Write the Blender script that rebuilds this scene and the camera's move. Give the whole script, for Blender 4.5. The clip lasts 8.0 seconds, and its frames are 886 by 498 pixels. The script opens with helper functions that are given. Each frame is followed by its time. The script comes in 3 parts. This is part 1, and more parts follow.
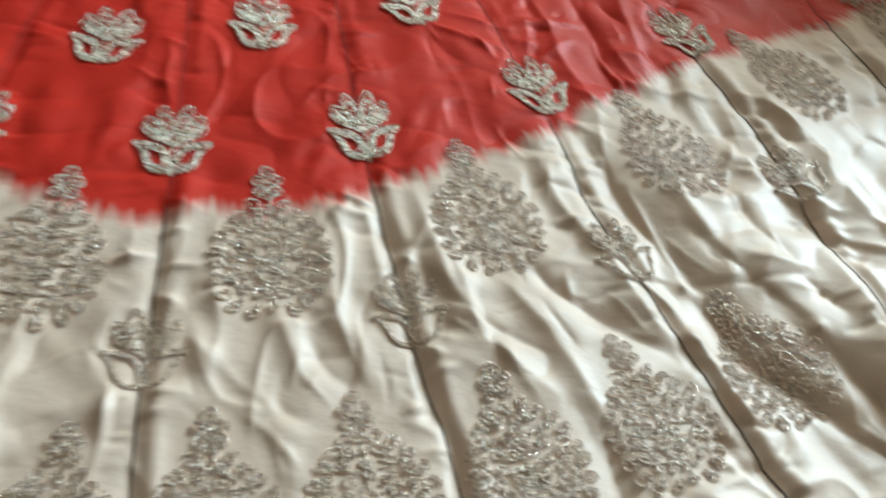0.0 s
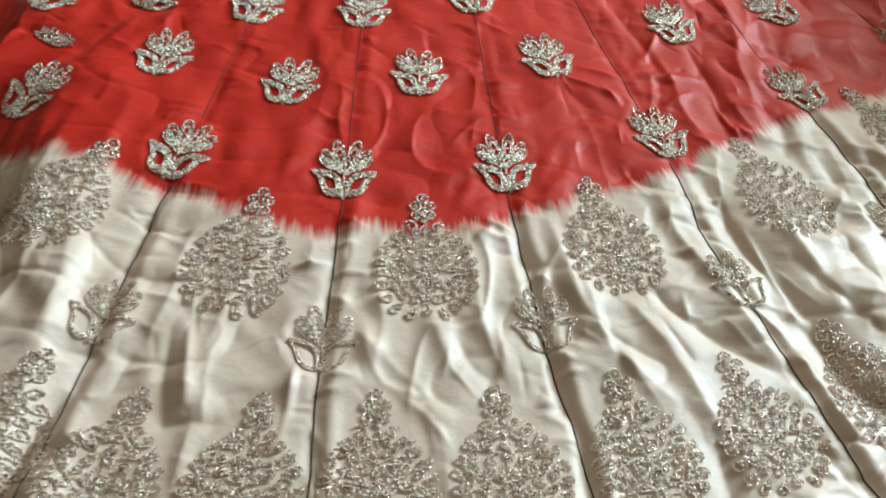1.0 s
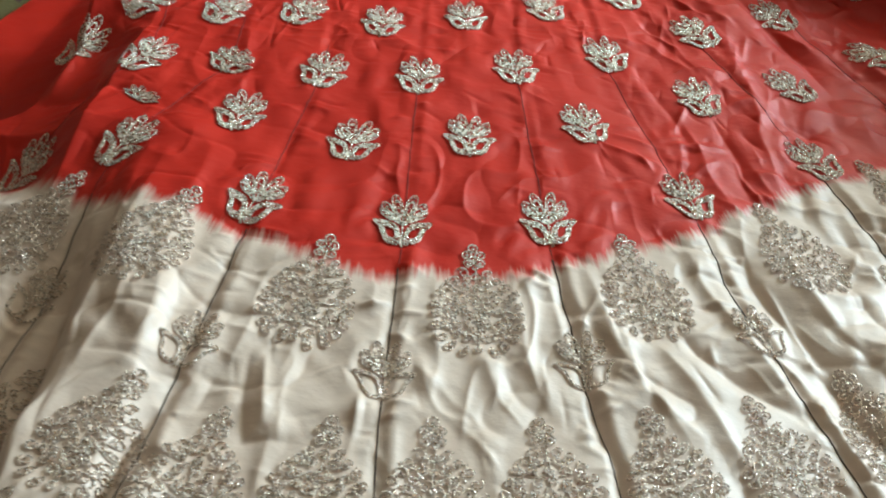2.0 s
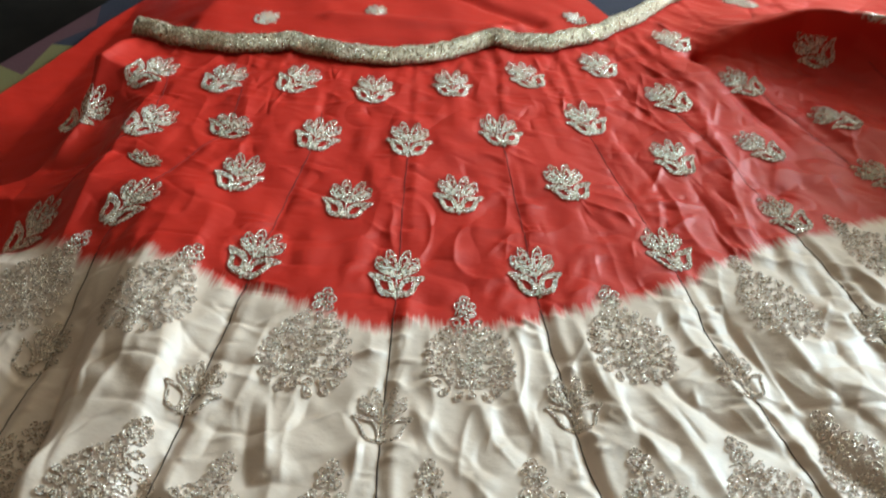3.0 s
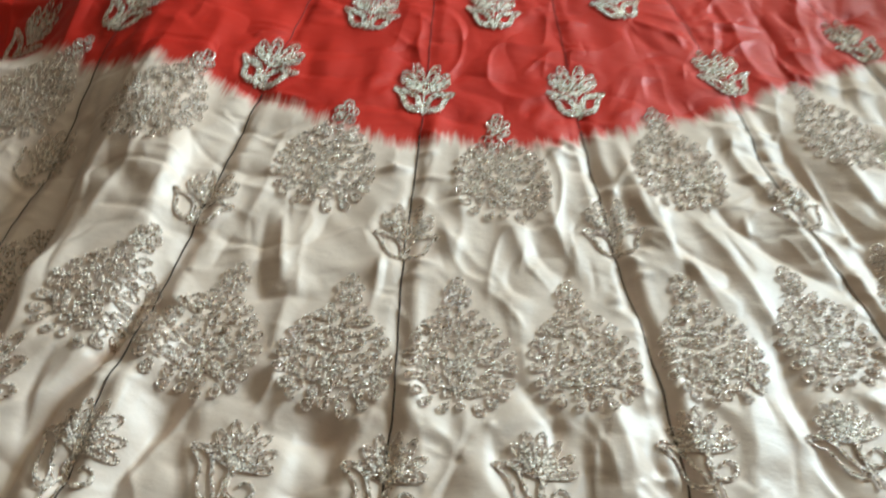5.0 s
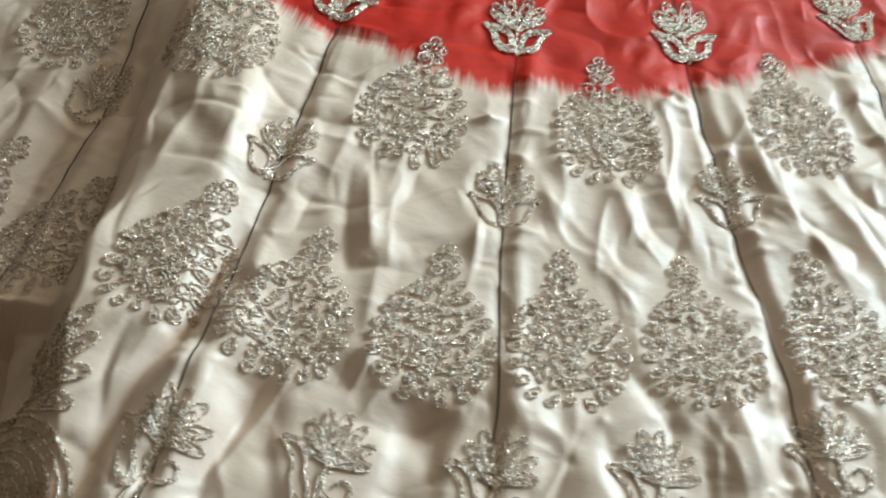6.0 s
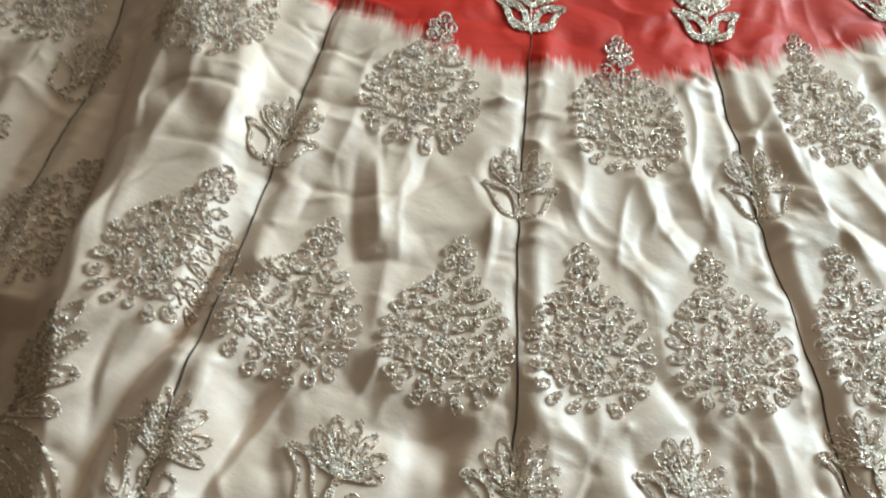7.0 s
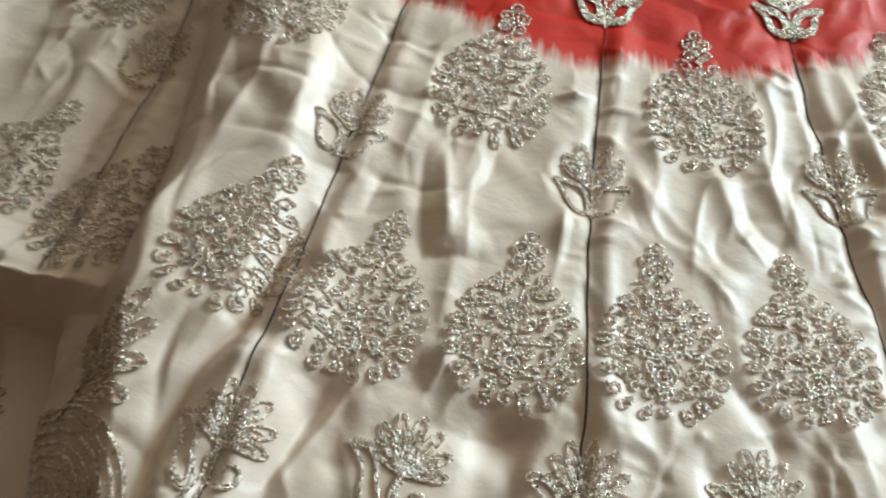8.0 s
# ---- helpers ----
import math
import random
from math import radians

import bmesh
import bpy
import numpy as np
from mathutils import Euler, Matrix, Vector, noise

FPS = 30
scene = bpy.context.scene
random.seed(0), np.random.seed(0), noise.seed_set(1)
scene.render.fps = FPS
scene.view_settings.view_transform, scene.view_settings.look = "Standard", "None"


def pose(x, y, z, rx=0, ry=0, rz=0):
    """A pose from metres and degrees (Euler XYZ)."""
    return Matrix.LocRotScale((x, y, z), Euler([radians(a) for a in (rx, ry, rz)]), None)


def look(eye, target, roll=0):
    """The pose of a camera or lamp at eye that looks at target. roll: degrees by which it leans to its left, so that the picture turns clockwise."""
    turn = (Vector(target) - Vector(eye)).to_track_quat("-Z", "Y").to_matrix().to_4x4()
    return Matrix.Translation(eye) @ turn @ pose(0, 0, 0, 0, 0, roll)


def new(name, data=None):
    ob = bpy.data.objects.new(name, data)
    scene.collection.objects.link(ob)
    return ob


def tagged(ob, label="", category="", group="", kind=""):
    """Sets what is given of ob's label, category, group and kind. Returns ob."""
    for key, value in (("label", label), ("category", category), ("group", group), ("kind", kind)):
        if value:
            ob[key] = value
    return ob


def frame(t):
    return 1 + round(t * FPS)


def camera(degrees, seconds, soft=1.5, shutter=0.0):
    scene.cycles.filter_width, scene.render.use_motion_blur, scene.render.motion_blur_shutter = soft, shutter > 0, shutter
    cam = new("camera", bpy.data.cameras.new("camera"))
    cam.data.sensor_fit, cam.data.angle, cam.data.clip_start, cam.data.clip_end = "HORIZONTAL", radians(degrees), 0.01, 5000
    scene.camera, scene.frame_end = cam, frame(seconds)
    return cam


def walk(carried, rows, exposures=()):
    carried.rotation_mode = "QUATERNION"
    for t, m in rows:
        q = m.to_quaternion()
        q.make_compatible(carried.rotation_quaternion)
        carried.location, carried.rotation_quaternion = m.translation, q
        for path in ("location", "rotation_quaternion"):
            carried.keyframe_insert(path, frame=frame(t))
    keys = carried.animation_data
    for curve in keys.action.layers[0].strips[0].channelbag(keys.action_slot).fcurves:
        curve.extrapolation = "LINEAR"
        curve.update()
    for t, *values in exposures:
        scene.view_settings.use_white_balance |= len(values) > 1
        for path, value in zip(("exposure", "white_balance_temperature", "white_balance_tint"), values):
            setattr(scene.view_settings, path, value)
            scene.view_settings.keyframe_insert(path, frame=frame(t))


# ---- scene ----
cam = camera(54.5, 8.0, 1.9, 0.7)
PATH = [
    (0, (0.131, -0.384, 0.439), (0.368, 0.825, -1.136), 13.8),
    (0.5, (0.115, -0.42, 0.464), (0.158, 0.863, -1.07), 8.4),
    (1, (0.101, -0.455, 0.486), (0.096, 0.838, -1.04), 7.5),
    (1.5, (0.096, -0.476, 0.516), (0.066, 0.758, -1.058), 6.7),
    (2, (0.074, -0.512, 0.525), (0.017, 0.882, -0.908), 7.8),
    (2.2, (0.066, -0.516, 0.534), (0.016, 0.863, -0.914), 7.8),
    (3.3, (0.07, -0.561, 0.536), (0.032, 0.978, -0.741), 7.6),
    (3.5, (0.071, -0.565, 0.534), (0.036, 0.972, -0.745), 7.5),
    (4, (0.069, -0.566, 0.525), (0.052, 0.947, -0.782), 7.9),
    (4.5, (0.068, -0.565, 0.497), (0.036, 0.888, -0.878), 7.9),
    (4.7, (0.073, -0.559, 0.479), (0.037, 0.832, -0.959), 8.2),
    (5.8, (0.021, -0.488, 0.449), (-0.035, 0.646, -1.197), 10.2),
    (6, (0.003, -0.481, 0.44), (-0.021, 0.631, -1.223), 11.3),
    (6.5, (-0.014, -0.464, 0.427), (-0.061, 0.633, -1.245), 9.5),
    (7, (-0.017, -0.456, 0.417), (0.012, 0.609, -1.276), 14.1),
    (7.5, (-0.047, -0.446, 0.398), (0.021, 0.575, -1.32), 17.0),
    (8, (-0.029, -0.453, 0.407), (-0.103, 0.581, -1.303), 10.9),
]
walk(cam, [(t, look(eye, target, roll)) for t, eye, target, roll in PATH], [(0, -0.12), (1, -0.03), (2, 0.0), (4.5, 0.0), (6.5, 0.08), (8, 0.04)])

# ---- world and light ----
world = bpy.data.worlds.new("world")
world.use_nodes = True
scene.world = world
sky = world.node_tree.nodes.new("ShaderNodeTexSky")
sky.sky_type, sky.sun_disc, sky.sun_elevation, sky.sun_rotation = "NISHITA", False, radians(40), radians(70)
world.node_tree.links.new(sky.outputs[0], world.node_tree.nodes["Background"].inputs[0])
world.node_tree.nodes["Background"].inputs[1].default_value = 0.12

WINDOW = (2.6, 2.15, 1.5)  # middle of the window's opening in the wall to the right
WINDOW_W, WINDOW_H = 1.5, 1.6
lamp_data = bpy.data.lights.new("window_daylight", "AREA")
lamp_data.shape, lamp_data.size, lamp_data.size_y, lamp_data.energy = "RECTANGLE", WINDOW_H, WINDOW_W, 312
lamp_data.color = (0.65, 0.885, 1.0)
lamp = new("window_daylight", lamp_data)
lamp.matrix_world = look((2.57, WINDOW[1], WINDOW[2]), (0.0, WINDOW[1], WINDOW[2]))


# ---- materials ----
def material(name, base=(0.5, 0.5, 0.5), rough=0.5, metal=0.0):
    mat = bpy.data.materials.new(name)
    mat.use_nodes = True
    shader = mat.node_tree.nodes["Principled BSDF"]
    shader.inputs["Base Color"].default_value = (*base, 1)
    shader.inputs["Roughness"].default_value = rough
    shader.inputs["Metallic"].default_value = metal
    return mat, mat.node_tree.nodes, mat.node_tree.links, shader


def noise_node(nodes, links, scale, detail=4.0, coord=None, stretch=None, rough=0.55):
    tex = nodes.new("ShaderNodeTexNoise")
    tex.inputs["Scale"].default_value, tex.inputs["Detail"].default_value, tex.inputs["Roughness"].default_value = scale, detail, rough
    if coord is None:
        coord = nodes.new("ShaderNodeTexCoord").outputs["Object"]
    if stretch:
        mapping = nodes.new("ShaderNodeMapping")
        mapping.inputs["Scale"].default_value = stretch
        links.new(coord, mapping.inputs["Vector"])
        coord = mapping.outputs["Vector"]
    links.new(coord, tex.inputs["Vector"])
    return tex


def ramp_node(nodes, links, value, stops):
    ramp = nodes.new("ShaderNodeValToRGB")
    while len(ramp.color_ramp.elements) < len(stops):
        ramp.color_ramp.elements.new(0.5)
    for element, (at, colour) in zip(ramp.color_ramp.elements, stops):
        element.position, element.color = at, (*colour, 1)
    links.new(value, ramp.inputs[0])
    return ramp


def math_node(nodes, links, kind, a, b):
    node = nodes.new("ShaderNodeMath")
    node.operation = kind
    for slot, value in enumerate((a, b)):
        if isinstance(value, (int, float)):
            node.inputs[slot].default_value = value
        else:
            links.new(value, node.inputs[slot])
    return node.outputs[0]


def bump_node(nodes, links, shader, height, strength, distance):
    bump = nodes.new("ShaderNodeBump")
    bump.inputs["Strength"].default_value, bump.inputs["Distance"].default_value = strength, distance
    links.new(height, bump.inputs["Height"])
    links.new(bump.outputs[0], shader.inputs["Normal"])
    return bump


def satin():
    """Satin dyed red above a brushed, ragged edge and left cream below it; "dye" holds the metres above the edge."""
    mat, nodes, links, shader = material("dyed_satin", rough=0.50)
    dye = nodes.new("ShaderNodeAttribute")
    dye.attribute_name = "dye"
    run = nodes.new("ShaderNodeAttribute")
    run.attribute_name = "run"
    fibre = noise_node(nodes, links, 1.0, 5, run.outputs["Vector"], (230, 10, 1), 0.7)
    broad = noise_node(nodes, links, 1.0, 2, run.outputs["Vector"], (26, 5, 1))
    jag = math_node(nodes, links, "ADD", math_node(nodes, links, "MULTIPLY", math_node(nodes, links, "SUBTRACT", fibre.outputs[0], 0.5), 0.045),
                    math_node(nodes, links, "MULTIPLY", math_node(nodes, links, "SUBTRACT", broad.outputs[0], 0.5), 0.036))
    edge = math_node(nodes, links, "ADD", dye.outputs["Fac"], jag)
    edge = math_node(nodes, links, "ADD", math_node(nodes, links, "MULTIPLY", edge, 62.0), 0.5)
    tone = noise_node(nodes, links, 9, 3)
    red = ramp_node(nodes, links, tone.outputs[0], [(0.3, RED_DEEP), (0.7, RED)])
    cream = ramp_node(nodes, links, tone.outputs[0], [(0.3, CREAM_DEEP), (0.7, CREAM)])
    clamp = nodes.new("ShaderNodeClamp")
    links.new(edge, clamp.inputs[0])
    mix = nodes.new("ShaderNodeMix")
    mix.data_type = "RGBA"
    links.new(clamp.outputs[0], mix.inputs["Factor"])
    links.new(cream.outputs[0], mix.inputs["A"])
    links.new(red.outputs[0], mix.inputs["B"])
    links.new(mix.outputs["Result"], shader.inputs["Base Color"])
    weave = noise_node(nodes, links, 900, 2)
    crease = noise_node(nodes, links, 42, 4, None, (1, 1.6, 1))
    height = math_node(nodes, links, "ADD", math_node(nodes, links, "MULTIPLY", weave.outputs[0], 0.03), crease.outputs[0])
    bump_node(nodes, links, shader, height, 0.22, 0.004)
    shader.inputs["Specular IOR Level"].default_value = 0.6
    sheen = nodes.new("ShaderNodeMix")
    sheen.data_type = "RGBA"
    links.new(clamp.outputs[0], sheen.inputs["Factor"])
    sheen.inputs["A"].default_value = (1.0, 1.0, 1.0, 1.0)
    sheen.inputs["B"].default_value = (0.92, 0.48, 0.44, 1.0)
    links.new(sheen.outputs["Result"], shader.inputs["Specular Tint"])
    return mat


RED, RED_DEEP = (0.60, 0.024, 0.013), (0.50, 0.016, 0.009)
CREAM, CREAM_DEEP = (0.75, 0.585, 0.485), (0.69, 0.520, 0.415)
SATIN = satin()


def zari(name, tint, dark, rough, cell=640):
    """Metal thread and sequins: small facets that differ in brightness, polish and tilt."""
    mat, nodes, links, shader = material(name, rough=rough, metal=0.36)
    cells = nodes.new("ShaderNodeTexVoronoi")
    cells.inputs["Scale"].default_value = cell
    links.new(nodes.new("ShaderNodeTexCoord").outputs["Object"], cells.inputs["Vector"])
    split = nodes.new("ShaderNodeSeparateColor")
    links.new(cells.outputs["Color"], split.inputs[0])
    ramp = ramp_node(nodes, links, split.outputs[0], [(0.08, dark), (0.50, tint)])
    links.new(ramp.outputs[0], shader.inputs["Base Color"])
    bright = nodes.new("ShaderNodeMapRange")
    bright.inputs["From Min"].default_value, bright.inputs["From Max"].default_value = 0.35, 0.75
    bright.inputs["To Min"].default_value, bright.inputs["To Max"].default_value = 0.25, 1.0
    links.new(split.outputs[1], bright.inputs["Value"])
    links.new(bright.outputs[0], shader.inputs["Metallic"])
    polish = math_node(nodes, links, "ADD", math_node(nodes, links, "MULTIPLY", math_node(nodes, links, "SUBTRACT", 1.0, split.outputs[1]), 0.34), rough - 0.08)
    links.new(polish, shader.inputs["Roughness"])
    height = math_node(nodes, links, "ADD", math_node(nodes, links, "SUBTRACT", 1.0, cells.outputs["Distance"]), math_node(nodes, links, "MULTIPLY", split.outputs[2], 0.9))
    grain = noise_node(nodes, links, 1700, 2)
    height = math_node(nodes, links, "ADD", height, math_node(nodes, links, "MULTIPLY", grain.outputs[0], 0.6))
    bump_node(nodes, links, shader, height, 1.0, 0.0013)
    return mat


SILVER = zari("silver_zari", (1.0, 0.85, 0.73), (0.60, 0.46, 0.35), 0.16)
BAND = zari("band_beadwork", (0.80, 0.67, 0.49), (0.34, 0.26, 0.17), 0.22)


def plain(name, dark, light, scale, rough, bump=0.2, stretch=None):
    mat, nodes, links, shader = material(name, rough=rough)
    tex = noise_node(nodes, links, scale, 5, None, stretch)
    ramp = ramp_node(nodes, links, tex.outputs[0], [(0.3, dark), (0.7, light)])
    links.new(ramp.outputs[0], shader.inputs["Base Color"])
    bump_node(nodes, links, shader, tex.outputs[0], bump, 0.004)
    return mat


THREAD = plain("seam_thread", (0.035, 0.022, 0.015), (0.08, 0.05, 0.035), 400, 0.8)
# thread as red as the cloth, darkened to carry the shade of the seam's groove
SHADED_RED_THREAD = plain("shaded_red_seam_thread", (0.12, 0.006, 0.005), (0.20, 0.010, 0.008), 400, 0.8)


def printed_sheet():
    mat, nodes, links, shader = material("printed_bedsheet", rough=0.85)
    cells = nodes.new("ShaderNodeTexVoronoi")
    cells.inputs["Scale"].default_value = 11
    links.new(nodes.new("ShaderNodeTexCoord").outputs["Object"], cells.inputs["Vector"])
    split = nodes.new("ShaderNodeSeparateColor")
    links.new(cells.outputs["Color"], split.inputs[0])
    ramp = ramp_node(nodes, links, split.outputs[0], [(0.0, (0.008, 0.007, 0.020)), (0.42, (0.045, 0.036, 0.085)), (0.60, (0.12, 0.095, 0.03)), (0.72, (0.06, 0.015, 0.02)), (0.82, (0.010, 0.008, 0.024))])
    ramp.color_ramp.interpolation = "CONSTANT"
    links.new(ramp.outputs[0], shader.inputs["Base Color"])
    bump_node(nodes, links, shader, noise_node(nodes, links, 300, 2).outputs[0], 0.3, 0.002)
    return mat


SHEET = printed_sheet()
MATTRESS = plain("mattress_ticking", (0.30, 0.26, 0.24), (0.42, 0.38, 0.35), 40, 0.9)
CEILING = plain("ceiling_paint", (0.56, 0.45, 0.32), (0.64, 0.515, 0.37), 5, 0.9)
PLASTER = plain("wall_plaster", (0.25, 0.175, 0.105), (0.30, 0.215, 0.13), 6, 0.9)
# invented dark brown for the unseen west and south walls, to weaken bounced light
FILL_CUT_WALL = plain("fill_cut_wall_paint", (0.115, 0.073, 0.044), (0.155, 0.099, 0.060), 6, 0.85)
DARKWOOD = plain("dark_wood", (0.010, 0.007, 0.005), (0.03, 0.019, 0.013), 14, 0.45, 0.2, (1, 1, 0.15))
FLOOR = plain("floor_tiles", (0.008, 0.006, 0.005), (0.016, 0.012, 0.010), 8, 0.95)
FLOOR.node_tree.nodes["Principled BSDF"].inputs["Specular IOR Level"].default_value = 0.1
WHITE = plain("white_paint", (0.62, 0.62, 0.62), (0.74, 0.74, 0.74), 20, 0.5, 0.05)
BLUE = plain("pale_blue_cloth", (0.30, 0.40, 0.50), (0.42, 0.52, 0.62), 30, 0.8)


# ---- mesh helpers ----
def part(name, bm, mat, parent, label="", smooth=False):
    mesh = bpy.data.meshes.new(name)
    for face in bm.faces:
        face.smooth = smooth
    bm.to_mesh(mesh)
    bm.free()
    mesh.materials.append(mat)
    ob = new(name, mesh)
    ob.parent = parent
    return tagged(ob, label)


def array_part(name, verts, faces, mat, parent, label="", smooth=True):
    mesh = bpy.data.meshes.new(name)
    mesh.from_pydata(verts.tolist() if isinstance(verts, np.ndarray) else verts, [], faces)
    mesh.polygons.foreach_set("use_smooth", [smooth] * len(mesh.polygons))
    mesh.materials.append(mat)
    ob = new(name, mesh)
    ob.parent = parent
    return tagged(ob, label)


def box(bm, x0, x1, y0, y1, z0, z1, bevel=0.0):
    made = bmesh.ops.create_cube(bm, size=1.0)["verts"]
    for v in made:
        v.co = Vector(((x0 + x1) / 2 + v.co.x * (x1 - x0), (y0 + y1) / 2 + v.co.y * (y1 - y0), (z0 + z1) / 2 + v.co.z * (z1 - z0)))
    if bevel:
        edges = list({e for v in made for e in v.link_edges})
        bmesh.ops.bevel(bm, geom=edges, offset=bevel, segments=3, affect="EDGES")
    return bm


def boxed(name, span, mat, parent=None, bevel=0.0, label=""):
    return part(name, box(bmesh.new(), *span, bevel), mat, parent, label)


def lattice(ix, iy, seed):
    n = (ix * 374761393 + iy * 668265263 + seed * 974634541) & 0xFFFFFFFF
    n = ((n ^ (n >> 13)) * 1274126177) & 0xFFFFFFFF
    return ((n ^ (n >> 16)) & 0xFFFF) / 32767.5 - 1.0


def value_noise(x, y, seed=0):
    """Smooth noise of -1 to 1 over arrays of x and y."""
    x, y = np.asarray(x, float), np.asarray(y, float)
    ix, iy = np.floor(x).astype(np.int64), np.floor(y).astype(np.int64)
    fx, fy = x - ix, y - iy
    fx, fy = fx * fx * fx * (fx * (6 * fx - 15) + 10), fy * fy * fy * (fy * (6 * fy - 15) + 10)
    low = lattice(ix, iy, seed) * (1 - fx) + lattice(ix + 1, iy, seed) * fx
    high = lattice(ix, iy + 1, seed) * (1 - fx) + lattice(ix + 1, iy + 1, seed) * fx
    return low * (1 - fy) + high * fy


# ---- the lie of the cloth ----
APEX = (-0.09, 1.04)  # where the skirt's seams would meet
EDGE_X = [-0.60, -0.42, -0.35, -0.32, -0.25, -0.21, -0.13, -0.06, -0.01, 0.023, 0.08, 0.125, 0.176, 0.246, 0.30, 0.35, 0.416, 0.472, 0.60, 0.90]
EDGE_Y = [0.03, 0.024, 0.022, 0.026, -0.004, 0.0, -0.02, -0.032, -0.042, -0.041, -0.027, -0.013, 0.011, 0.049, 0.09, 0.13, 0.175, 0.207, 0.27, 0.36]
WAIST_X = [-0.60, -0.369, -0.314, -0.248, -0.177, -0.11, -0.054, 0.0, 0.035, 0.063, 0.101, 0.147, 0.201, 0.26, 0.308, 0.357, 0.40, 0.50, 0.60, 0.65, 0.70, 0.95]
WAIST_Y = [0.36, 0.385, 0.375, 0.374, 0.396, 0.392, 0.403, 0.43, 0.458, 0.482, 0.484, 0.50, 0.54, 0.605, 0.685, 0.745, 0.79, 0.89, 0.90, 0.86, 0.80, 0.56]
FOLDS = []


def fold(points, height, width, flat=0.0):
    """A ridge (or a hollow) along a bent line; flat: half the width of its level top."""
    FOLDS.append((np.array(points, float), height, width, flat))


def away(x, y, points):
    """Distance from a bent line."""
    best = np.full(np.shape(x), 9.0)
    for (ax, ay), (bx, by) in zip(points[:-1], points[1:]):
        dx, dy = bx - ax, by - ay
        s = np.clip(((x - ax) * dx + (y - ay) * dy) / (dx * dx + dy * dy), 0, 1)
        best = np.minimum(best, np.hypot(x - ax - s * dx, y - ay - s * dy))
    return best


FLOWER_ROWS = [
    [(-0.319, 0.308, 25), (-0.234, 0.312, 6), (-0.151, 0.332, 14), (-0.062, 0.335, 0), (0.027, 0.376, 0), (0.115, 0.421, -12), (0.208, 0.476, 4), (0.308, 0.566, 12), (0.426, 0.735, -14)],
    [(-0.378, 0.248, 20), (-0.284, 0.207, 18), (-0.104, 0.229, 5), (-0.006, 0.243, 0), (0.092, 0.287, 0), (0.19, 0.339, 0), (0.293, 0.414, -10), (0.391, 0.476, -8), (0.489, 0.566, 10)],
    [(-0.357, 0.067, 20), (-0.165, 0.14, -4), (-0.05, 0.123, 4), (0.057, 0.158, 2), (0.169, 0.206, -4), (0.289, 0.284, 2), (0.396, 0.336, -16), (0.500, 0.414, -20), (0.556, 0.612, -10)],
    [(-0.253, 0.074, 18), (-0.115, 0.024, 10), (0.014, 0.026, 0), (0.139, 0.057, 0), (0.269, 0.12, 0), (0.402, 0.209, -6), (0.53, 0.31, -10)],
]
FLOWER_SPOTS = [spot for row in FLOWER_ROWS for spot in row]
# where the motifs are stitched: x, y and lean in degrees
MEDALLION_ROW = [(-0.305, -0.016, 14), (-0.181, -0.040, 12), (-0.043, -0.068, 4), (0.087, -0.050, 0), (0.222, -0.006, 0), (0.362, 0.073, -3), (0.484, 0.170, -6), (0.61, 0.25, -8)]
LOWER_ROW = [(-0.325, -0.185, 14), (-0.250, -0.205, 14), (-0.150, -0.226, 10), (-0.079, -0.243, 6), (0.002, -0.236, 2), (0.078, -0.222, -2), (0.157, -0.204, -3), (0.240, -0.180, -4), (0.322, -0.150, -4), (0.402, -0.107, -4)]
SPRIG_ROW = [(-0.272, -0.085, 16), (-0.118, -0.136, 8), (0.028, -0.135, 0), (0.176, -0.094, 0), (0.318, -0.034, -4), (0.462, 0.052, -8)]
BLOOM_ROW = [(-0.122, -0.337, 6), (-0.037, -0.327, 4), (0.050, -0.318, 0), (0.137, -0.299, 0), (0.235, -0.262, -4), (0.33, -0.235, -4), (-0.30, -0.33, 8)]


def stiffness(x, y):
    """0 on free cloth, 1 where the thread of a motif holds the cloth flat."""
    held = np.zeros(np.shape(x))
    for row, wide, tall in ((MEDALLION_ROW, 0.040, 0.056), (LOWER_ROW, 0.038, 0.050), (SPRIG_ROW, 0.024, 0.028), (BLOOM_ROW, 0.028, 0.032), (FLOWER_SPOTS, 0.027, 0.030)):
        for mx, my, lean in row:
            near = (np.abs(x - mx) < 0.075) & (np.abs(y - my) < 0.075)
            if not near.any():
                continue
            angle = math.atan2(APEX[0] - mx, APEX[1] - my) + radians(lean)
            c, s = math.cos(angle), math.sin(angle)
            dx, dy = x[near] - mx, y[near] - my
            d = np.hypot((dx * c - dy * s) / wide, (dx * s + dy * c) / tall)
            held[near] = np.maximum(held[near], np.clip((1.25 - d) / 0.45, 0, 1))
    return held * held * (3 - 2 * held)


# ridges (plus) and hollows (minus) of the cream part, in metres
fold([(0.006, -0.043), (0.007, -0.089)], 0.003, 0.007)
fold([(0.140, 0.0), (0.152, -0.058), (0.164, -0.106)], 0.006, 0.009)
fold([(0.172, 0.01), (0.204, -0.075), (0.225, -0.118), (0.275, -0.152)], 0.009, 0.010)
fold([(0.225, -0.06), (0.262, -0.10), (0.30, -0.17)], 0.007, 0.010)
fold([(0.255, 0.056), (0.297, -0.029), (0.345, -0.11)], 0.009, 0.010)
fold([(0.302, 0.074), (0.33, 0.003), (0.386, -0.082)], -0.008, 0.009)
fold([(0.338, 0.09), (0.378, -0.008), (0.414, -0.065)], 0.010, 0.013)
fold([(0.36, -0.003), (0.40, -0.043), (0.439, -0.09)], -0.008, 0.010)
fold([(0.44, 0.175), (0.487, 0.074), (0.53, -0.02)], 0.011, 0.013)
